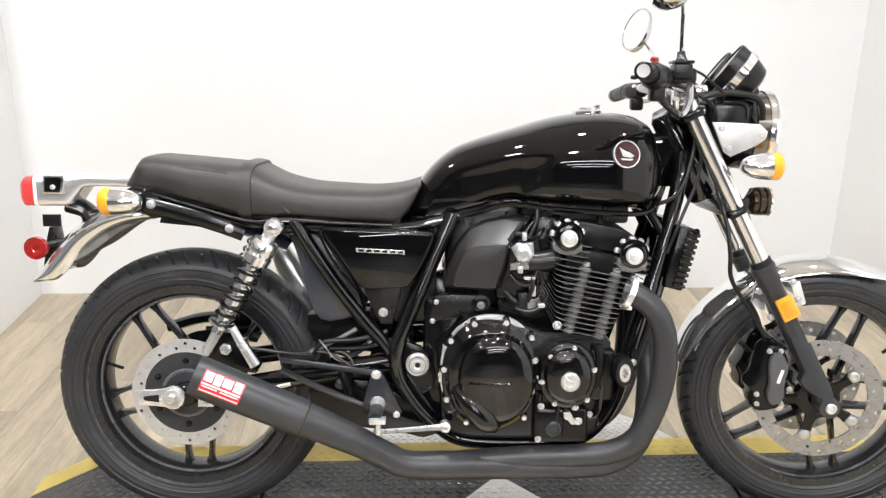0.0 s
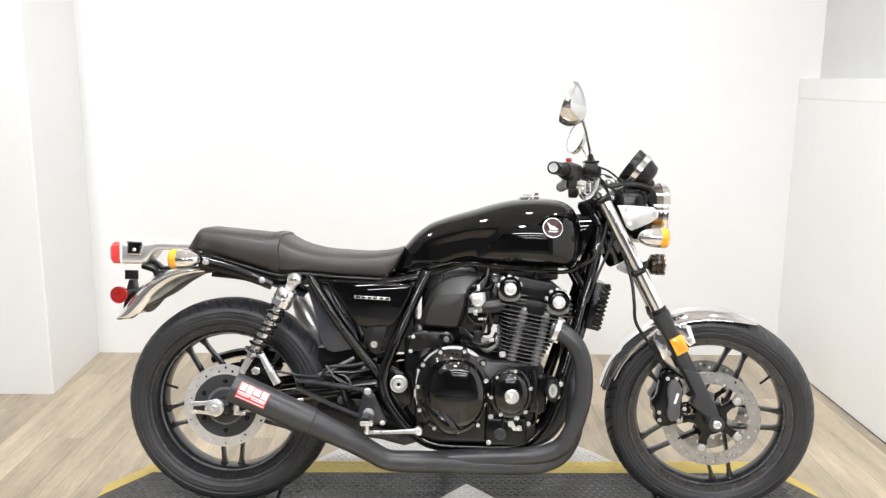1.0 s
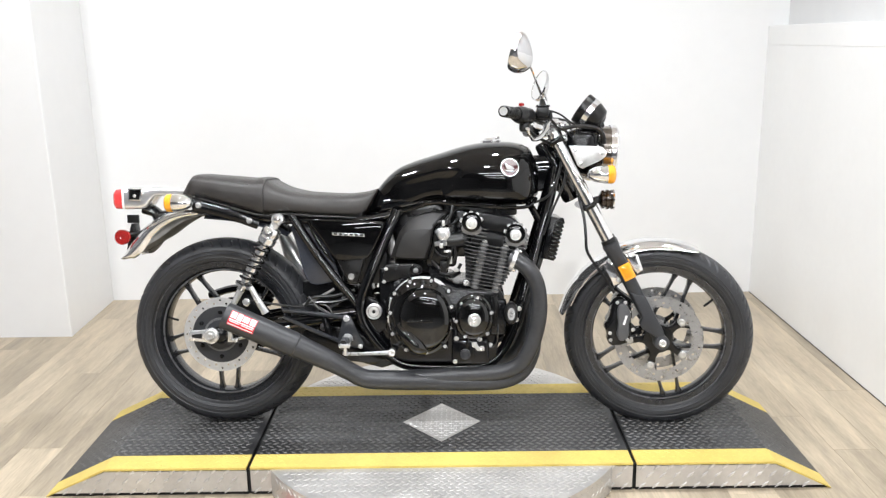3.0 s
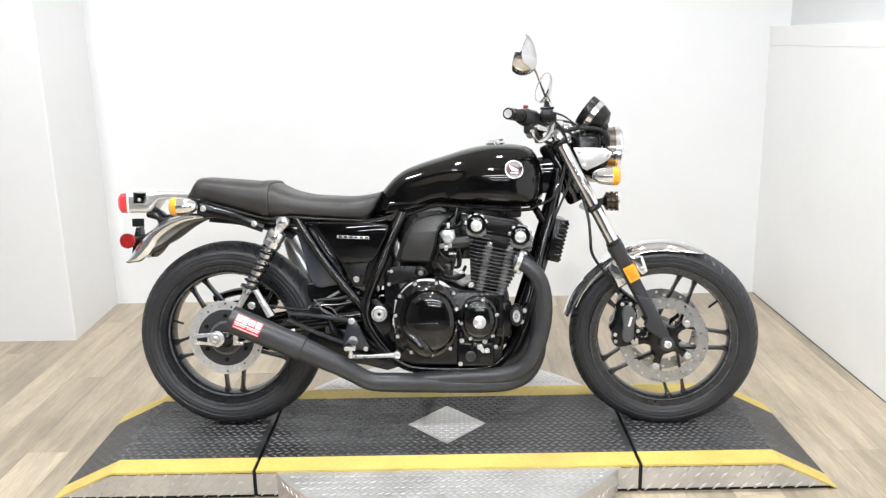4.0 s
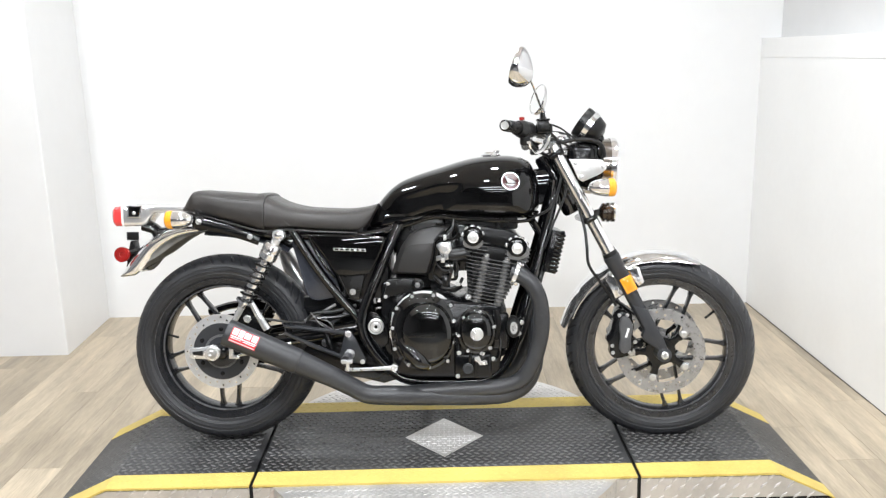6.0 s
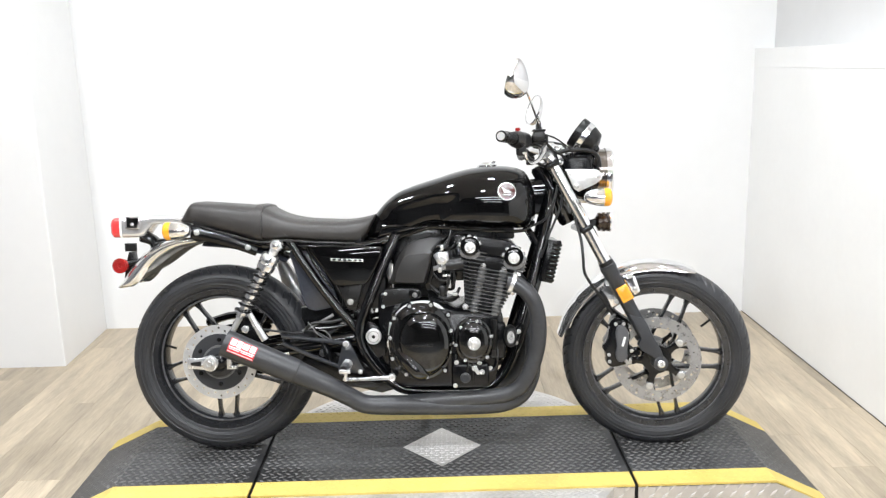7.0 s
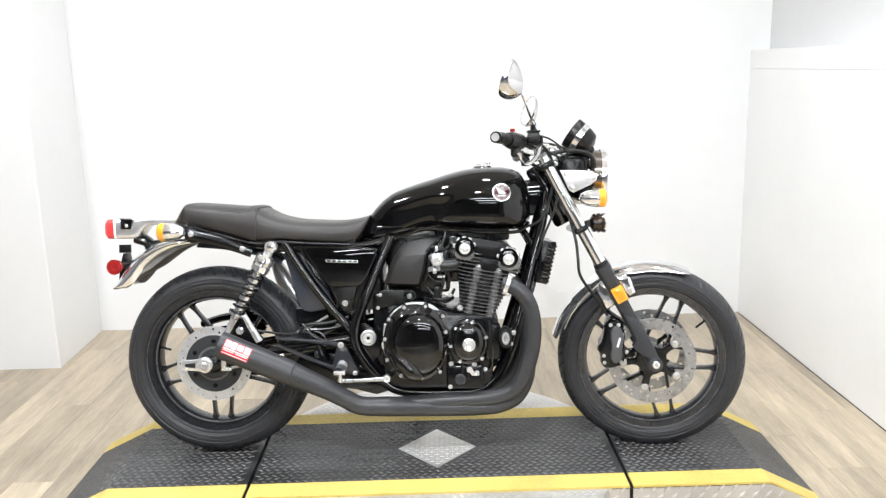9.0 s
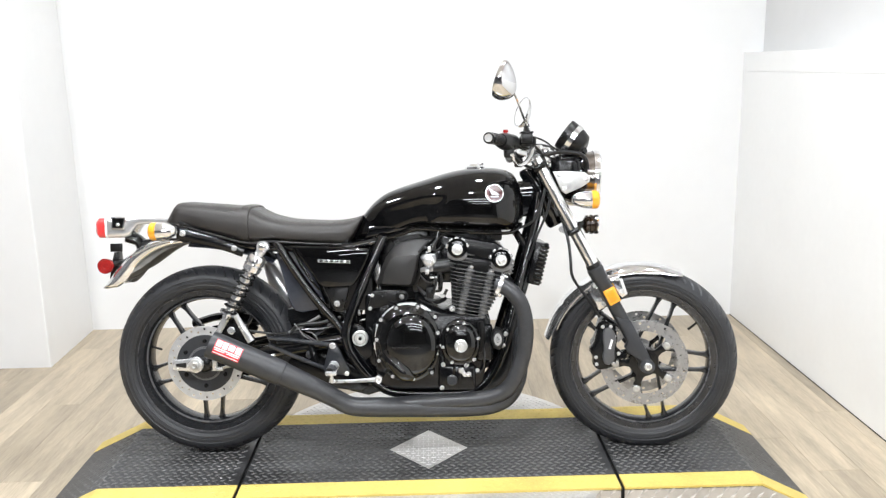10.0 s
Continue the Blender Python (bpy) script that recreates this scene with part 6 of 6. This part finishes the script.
part("yoke_bracket", tube([(0.490, -0.125, 0.760), (0.515, -0.110, 0.772), (0.535, -0.09, 0.776)], [0.012, 0.012, 0.010], 12, flat=0.6), SATIN, bike)

# ---- front mudguard ----
arc = []
for k in range(9):
    a = radians(167 - (167 - 67.5) * k / 8)
    rr = 0.344 - 0.006 * min(1, k / 3) - 0.010 * max(0, (k - 5) / 3)
    arc.append((FX + rr * math.cos(a), FZ + rr * math.sin(a)))
part("front_mudguard", mudguard(arc, [0.018, 0.030, 0.036, 0.038, 0.036, 0.034, 0.032, 0.028, 0.010], 0.066, 0.003), CHROME, bike, "chrome front mudguard", 50)
both("guard_bead", tube([(FX + 0.311 * math.cos(radians(a)), -0.0655, FZ + 0.311 * math.sin(radians(a))) for a in range(160, 70, -10)], 0.0025, 8), CHROME, bike)

TURN_R = Matrix.Translation((FX, 0, FZ)) @ Matrix.Rotation(radians(-8), 4, Vector((-0.467, 0, 0.884))) @ Matrix.Translation((-FX, 0, -FZ))
front.matrix_basis = TURN_R
for ob in bike.children:
    if ob.name.startswith("front_mudguard") or ob.name.startswith("guard_bead"):
        ob.matrix_basis = TURN_R

# ---- headlight ----
HL, HD = (0.575, 0, 0.926), (1, 0, -0.06)
hl = part("headlight", turning([(-0.120, 0.02), (-0.117, 0.05), (-0.10, 0.074), (-0.07, 0.086), (-0.038, 0.0885), (-0.036, 0.0875)], HL, HD, 48), GLOSS, bike, "round black headlight with a chrome rim")
part("headlight_shell", turning([(-0.0355, 0.0870), (-0.034, 0.0895), (-0.006, 0.0905), (-0.004, 0.0885)], HL, HD, 56), SMOKED, hl, "smoky chrome headlight shell")
part("headlight_rim", turning([(-0.006, 0.088), (-0.006, 0.0935), (0.002, 0.0955), (0.012, 0.0945), (0.017, 0.090), (0.015, 0.086), (0.0, 0.085)], HL, HD, 56, close=True), CHROME, hl, "chrome headlight rim")
part("lens", turning([(0.004, 0.086), (0.012, 0.086), (0.015, 0.065), (0.017, 0.035), (0.0175, 0.0)], HL, HD, 40), GLASS, hl, "clear glass lens")
part("reflector_bowl", turning([(0.003, 0.084), (-0.03, 0.060), (-0.045, 0.03), (-0.05, 0.0)], HL, HD, 40), MIRROR, hl)
both("headlight_bracket", plate([(0.426, 0.950), (0.480, 0.949), (0.531, 0.946), (0.548, 0.930), (0.545, 0.915), (0.525, 0.900), (0.470, 0.876), (0.455, 0.885)], -0.128, -0.120, 0.002), ALLOY, bike, "bare alloy headlight bracket")
for x, z in ((0.446, 0.938), (0.463, 0.893), (0.535, 0.925)):
    part("bracket_bolt", bolt(x, z, -0.128, 0.006, 0.005), BRIGHT, bike)
horn = part("horn", turning([(-0.004, 0.010), (0.004, 0.022), (0.008, 0.030), (0.016, 0.031), (0.017, 0.027), (0.021, 0.027), (0.022, 0.0325), (0.031, 0.0325), (0.032, 0.028), (0.036, 0.028), (0.037, 0.0325), (0.044, 0.032), (0.046, 0.026)], (0.531, -0.075, 0.773), (1, 0, 0), 36), BRONZE, bike, "dark bronze ribbed disc horn")
part("horn_ring", turning([(0.044, 0.0325), (0.048, 0.0335), (0.051, 0.030), (0.048, 0.024), (0.044, 0.024)], (0.531, -0.075, 0.773), (1, 0, 0), 36, close=True), CHROME, horn, "chrome horn ring")

# ---- instruments ----
gn = Vector((-0.785, 0.16, 0.60)).normalized()
for y in (-0.072, 0.072):
    g0 = Vector((0.534 + (0.02 if y > 0 else 0), y, 1.028 - (0.007 if y > 0 else 0)))
    g = part("instrument", turning([(-0.004, 0.020), (0, 0.0334), (0.005, 0.0400), (0.025, 0.0465), (0.040, 0.0500), (0.076, 0.0528), (0.080, 0.0515), (0.081, 0.0480), (0.078, 0.0470)], g0, gn, 44), PLASTIC, bike, "black round instrument with a chrome band")
    part("band", turning([(0.034, 0.0487), (0.036, 0.0528), (0.053, 0.0540), (0.055, 0.0512)], g0, gn, 44), CHROME, g, "chrome band")
    part("dial_glass", turning([(0.076, 0.0475), (0.079, 0.0465), (0.0795, 0.0000)], g0, gn, 36), GLOSS, g)
part("instrument_bracket", join(box(0.44, 0.53, -0.09, 0.09, 0.985, 1.00, 0.004), tube([(0.50, 0, 0.99), (0.54, -0.06, 1.02)], 0.012, 8), tube([(0.50, 0, 0.99), (0.54, 0.06, 1.02)], 0.012, 8)), SATIN, bike)
part("wiring_cowl", box(0.425, 0.530, -0.095, 0.095, 0.880, 1.006, 0.030, 4), SATIN, bike)

# ---- handlebar ----
bar_r = [(0.212, -0.372, 1.048), (0.232, -0.31, 1.048), (0.260, -0.235, 1.048), (0.285, -0.19, 1.046), (0.325, -0.145, 1.032), (0.362, -0.10, 1.022), (0.378, -0.05, 1.020), (0.378, 0, 1.020)]
bar = part("handlebar", tube(bar_r + [(x - 0.29 * y, -y, z + 0.1 * y) for x, y, z in bar_r[-2::-1]], 0.0112, 14), CHROME, bike, "chrome handlebar")
both("bar_clamp", box(0.355, 0.401, -0.066, -0.040, 0.985, 1.040, 0.006), CHROME, bike)
for sy in (-1, 1):
    def pt(x, y, z):
        return (x, -y, z) if sy < 0 else (x + 0.29 * y, y, z - 0.1 * y)  # the bars are turned a little to the right
    gp = part("grip", tube([pt(0.216, 0.362, 1.048), pt(0.232, 0.31, 1.048), pt(0.254, 0.250, 1.048)], 0.0168, 18), GRIP, bike, "black rubber grip")
    for k in range(9):
        c = Vector(pt(0.218, 0.356, 1.048)).lerp(Vector(pt(0.252, 0.256, 1.048)), k / 8)
        dd = Vector(pt(0.254, 0.250, 1.048)) - Vector(pt(0.216, 0.362, 1.048))
        part("grip_ridge", turning([(-0.003, 0.0165), (-0.002, 0.0178), (0.002, 0.0178), (0.003, 0.0165)], c, dd, 18), GRIP, gp)
    e = Vector(pt(0.212, 0.372, 1.048))
    de = Vector(pt(0.216, 0.362, 1.048)) - Vector(pt(0.254, 0.250, 1.048))
    weight = part("bar_end", turning([(-0.012, 0.014), (-0.010, 0.0175), (0.010, 0.0175), (0.014, 0.013), (0.014, 0.006)], e, de, 20), SATIN, bike, "bar end weight")
    part("bar_end_screw", turning([(0.0142, 0.0125), (0.017, 0.0110), (0.016, 0.006), (0.018, 0.0)], e, de, 14), ALLOY, weight)
    hs = part("switch_housing", tube([pt(0.250, 0.262, 1.046), pt(0.266, 0.232, 1.044), pt(0.292, 0.190, 1.042)], [0.022, 0.028, 0.026] if sy < 0 else [0.018, 0.021, 0.019], 18), PLASTIC, bike, "black switch housing")
    part("switch_lower", turned(box(-0.016, 0.016, -0.016, 0.016, -0.017, 0.017, 0.008, 3), Matrix.Translation(pt(0.278, 0.215, 1.010))), PLASTIC, hs)
    part("switch_button", turning([(0, 0.009), (0.007, 0.008), (0.008, 0.005)], pt(0.268, 0.225, 1.074), (0, -0.3 * 1, 1), 16), RED_LENS if sy < 0 else PLASTIC, hs, "red stop switch" if sy < 0 else "")
    mc = part("lever_perch", turned(box(-0.027, 0.027, -0.020, 0.020, -0.016, 0.016, 0.008, 3), Matrix.Translation(pt(0.340, 0.175, 1.046))), SATIN, bike)
    if sy < 0:
        tank_r = part("fluid_reservoir", box(0.318, 0.356, -0.200, -0.155, 1.040, 1.070, 0.005, 2), PLASTIC, mc, "black brake fluid reservoir")
        part("reservoir_lid", box(0.316, 0.358, -0.202, -0.153, 1.0705, 1.077, 0.002), SATIN, tank_r)
    blade = [(0.355, 0.185, 1.024), (0.346, 0.220, 1.000), (0.326, 0.268, 0.978), (0.302, 0.305, 0.968), (0.286, 0.335, 0.980), (0.280, 0.350, 0.998)] if sy < 0 else \
        [(0.355, 0.185, 1.036), (0.350, 0.215, 1.034), (0.330, 0.27, 1.030), (0.316, 0.295, 1.029), (0.300, 0.32, 1.028), (0.278, 0.352, 1.028)]
    part("lever", tube([pt(*q) for q in blade], [0.010, 0.008, 0.0065, 0.006, 0.0065, 0.0085], 12, flat=0.7), CHROME, bar, "polished control lever")
    # mirrors
    stem = part("mirror_stem", tube([pt(0.339, 0.175, 1.055), pt(0.335, 0.178, 1.098), pt(0.318, 0.235, 1.132), pt(0.296, 0.31, 1.170), pt(0.279, 0.345, 1.196)], 0.0042, 10), CHROME, bike, "chrome mirror stem")
    part("stem_nut", turning([(0, 0.0125), (0.016, 0.0120), (0.022, 0.0095), (0.034, 0.0075)], pt(0.339, 0.175, 1.062), (-0.1, 0, 1), 6), SATIN, stem)
    hc = Vector((0.250, -0.362, 1.220)) if sy < 0 else Vector(pt(0.264, 0.362, 1.220))
    ax = (Vector((-0.90, 0.26, 0.34)) if sy < 0 else Vector((-0.90, -0.33, 0.30))).normalized()
    down = Vector((0, 0, -1)) - ax * ax.dot(Vector((0, 0, -1)))
    side = ax.cross(down).normalized()
    down.normalize()
    deep = 0.052 if sy < 0 else 0.030
    shell = bmesh.new()
    rings = []
    for out, k in ((0.003, 0.915), (0.006, 0.935), (0.006, 0.985), (0.002, 1.0), (-0.10, 0.985), (-0.28, 0.92), (-0.50, 0.78), (-0.72, 0.58), (-0.88, 0.38), (-0.97, 0.19), (-1.0, 0.04)):
        q = max(0.0, -out)
        c = hc + ax * (out if out > 0 else out * deep) + down * 0.020 * q
        rings.append([shell.verts.new(c + 0.060 * k * (math.cos(b) * side + math.sin(b) * down)) for b in (2 * math.pi * i / 40 for i in range(40))])
    for A, B in zip(rings, rings[1:]):
        for i in range(40):
            shell.faces.new((A[i], A[(i + 1) % 40], B[(i + 1) % 40], B[i]))
    shell.faces.new(rings[-1])
    mh = part("mirror_head", shell, SHELL, stem, "round chrome mirror head", 50)
    glass = turning([(0.0032, 0.055), (0.0045, 0.0545), (0.0045, 0.0)], hc, ax, 40)
    part("mirror_glass", glass, MIRROR, mh, "mirror glass")

# ---- cables and hoses ----
for name, pts, r in (
        ("brake_hose", [(0.35, -0.16, 1.045), (0.385, -0.12, 1.015), (0.408, -0.075, 0.98), (0.430, -0.085, 0.90), (0.458, -0.090, 0.80), (0.477, -0.115, 0.72), (0.482, -0.13, 0.66), (0.490, -0.13, 0.60), (0.545, -0.125, 0.52), (0.578, -0.12, 0.468)], 0.0050),
        ("clutch_cable", [(0.34, 0.18, 1.05), (0.42, 0.10, 1.045), (0.45, 0.04, 1.02), (0.44, 0.02, 0.97)], 0.0045),
        ("throttle_cable", [(0.365, -0.16, 1.060), (0.395, -0.14, 1.050), (0.425, -0.125, 1.030), (0.452, -0.11, 1.008), (0.455, -0.07, 0.97)], 0.0030),
        ("throttle_cable", [(0.30, -0.21, 1.030), (0.34, -0.165, 1.024), (0.38, -0.125, 1.012), (0.42, -0.10, 0.996), (0.45, -0.08, 0.97)], 0.0040),
        ("wiring_loom", [(0.28, -0.20, 1.01), (0.31, -0.17, 0.985), (0.35, -0.12, 0.965), (0.39, -0.08, 0.95)], 0.0055),
        ("cross_hose", [(0.405, -0.105, 1.003), (0.44, -0.110, 1.012), (0.49, -0.112, 1.011), (0.522, -0.112, 1.002), (0.538, -0.110, 0.982), (0.542, -0.105, 0.955)], 0.0070),
        ("head_cable", [(0.415, -0.06, 0.94), (0.398, -0.08, 0.86), (0.365, -0.10, 0.79), (0.30, -0.10, 0.76)], 0.0045),
        ("head_cable", [(0.43, -0.05, 0.92), (0.415, -0.085, 0.83), (0.375, -0.11, 0.74), (0.345, -0.115, 0.66)], 0.004),
        ("oil_line", [(0.345, -0.10, 0.60), (0.318, -0.12, 0.52), (0.285, -0.13, 0.42), (0.25, -0.12, 0.34), (0.19, -0.10, 0.30)], 0.008)):
    part(name, tube(pts, r, 8), GRIP, bike)
part("cable_guide", box(0.405, 0.428, -0.075, -0.045, 0.965, 0.985, 0.004), CHROME, bike)
part("ignition_cowl", box(0.395, 0.425, -0.09, -0.04, 1.000, 1.030, 0.006), CHROME, bike)

# ---- oil cooler ----
oc = part("oil_cooler", turned(box(-0.022, 0.022, -0.125, 0.125, -0.070, 0.070, 0.003), Matrix.Translation(Vector((0.375, 0, 0.648))) @ pose(0, 0, 0, 0, 13.5, 0)), SATIN, bike, "black oil cooler with fine fins")
for k in range(10):
    c = Vector((0.375, 0, 0.648)) + Matrix.Rotation(radians(13.5), 3, "Y") @ Vector((0.012, 0, 0.060 - 0.0132 * k))
    part("cooler_fin", turned(box(-0.016, 0.014, -0.131, 0.131, -0.0045, 0.0045, 0.0035, 3), Matrix.Translation(c) @ pose(0, 0, 0, 0, 13.5, 0)), COVER, oc)
part("cooler_bolt", bolt(0.404, 0.710, -0.128, 0.006, 0.006), SATIN, oc)

# no piece lies deeper than two levels under the motorcycle
for ob in list(bike.children_recursive):
    while ob.parent is not bike and ob.parent.parent is not bike:
        ob.parent = ob.parent.parent

# ---- floor planks ----
rng = random.Random(5)
PW, PL = 0.150, 1.22
mesh_cache = {}


def plank_mesh(length):
    key = round(length, 2)
    if key not in mesh_cache:
        bm = box(-PW / 2 + 0.0003, PW / 2 - 0.0003, -key / 2 + 0.0003, key / 2 - 0.0003, -0.004, 0.0, 0.0005, 1)
        me = bpy.data.meshes.new("plank")
        bm.to_mesh(me)
        bm.free()
        me.materials.append(PLANK)
        mesh_cache[key] = me
    return mesh_cache[key]


x = -2.7
while x < 1.8:
    y = -3.62
    first = 0.12 + rng.random() * (PL - 0.12)
    while y < BACK_Y:
        top = min(y + first, BACK_Y + 0.1)
        first = PL
        ob = new("plank", plank_mesh(top - y))
        ob.parent = floor
        ob.location = (x + PW / 2, (y + top) / 2, 0)
        y = top
    x += PW
bm = bmesh.new()
for xa, xb, ya, yb in ((-4.2, -2.7, -3.63, 1.7), (1.8, 4.2, -3.63, 1.7)):
    bm = join(bm, box(xa, xb, ya, yb, -0.0039, -0.0005))
part("plank_field", bm, PLANK, floor, "further planks of the same floor", 0)["kind"] = "stuff"
# unseen floor behind the camera, added dark for the sake of reflections
part("shop_floor", box(-4.2, 4.2, -20.0, -3.63, -0.0039, -0.0005), SHOPFLOOR, floor, "unseen grey floor beyond the planks", 0)
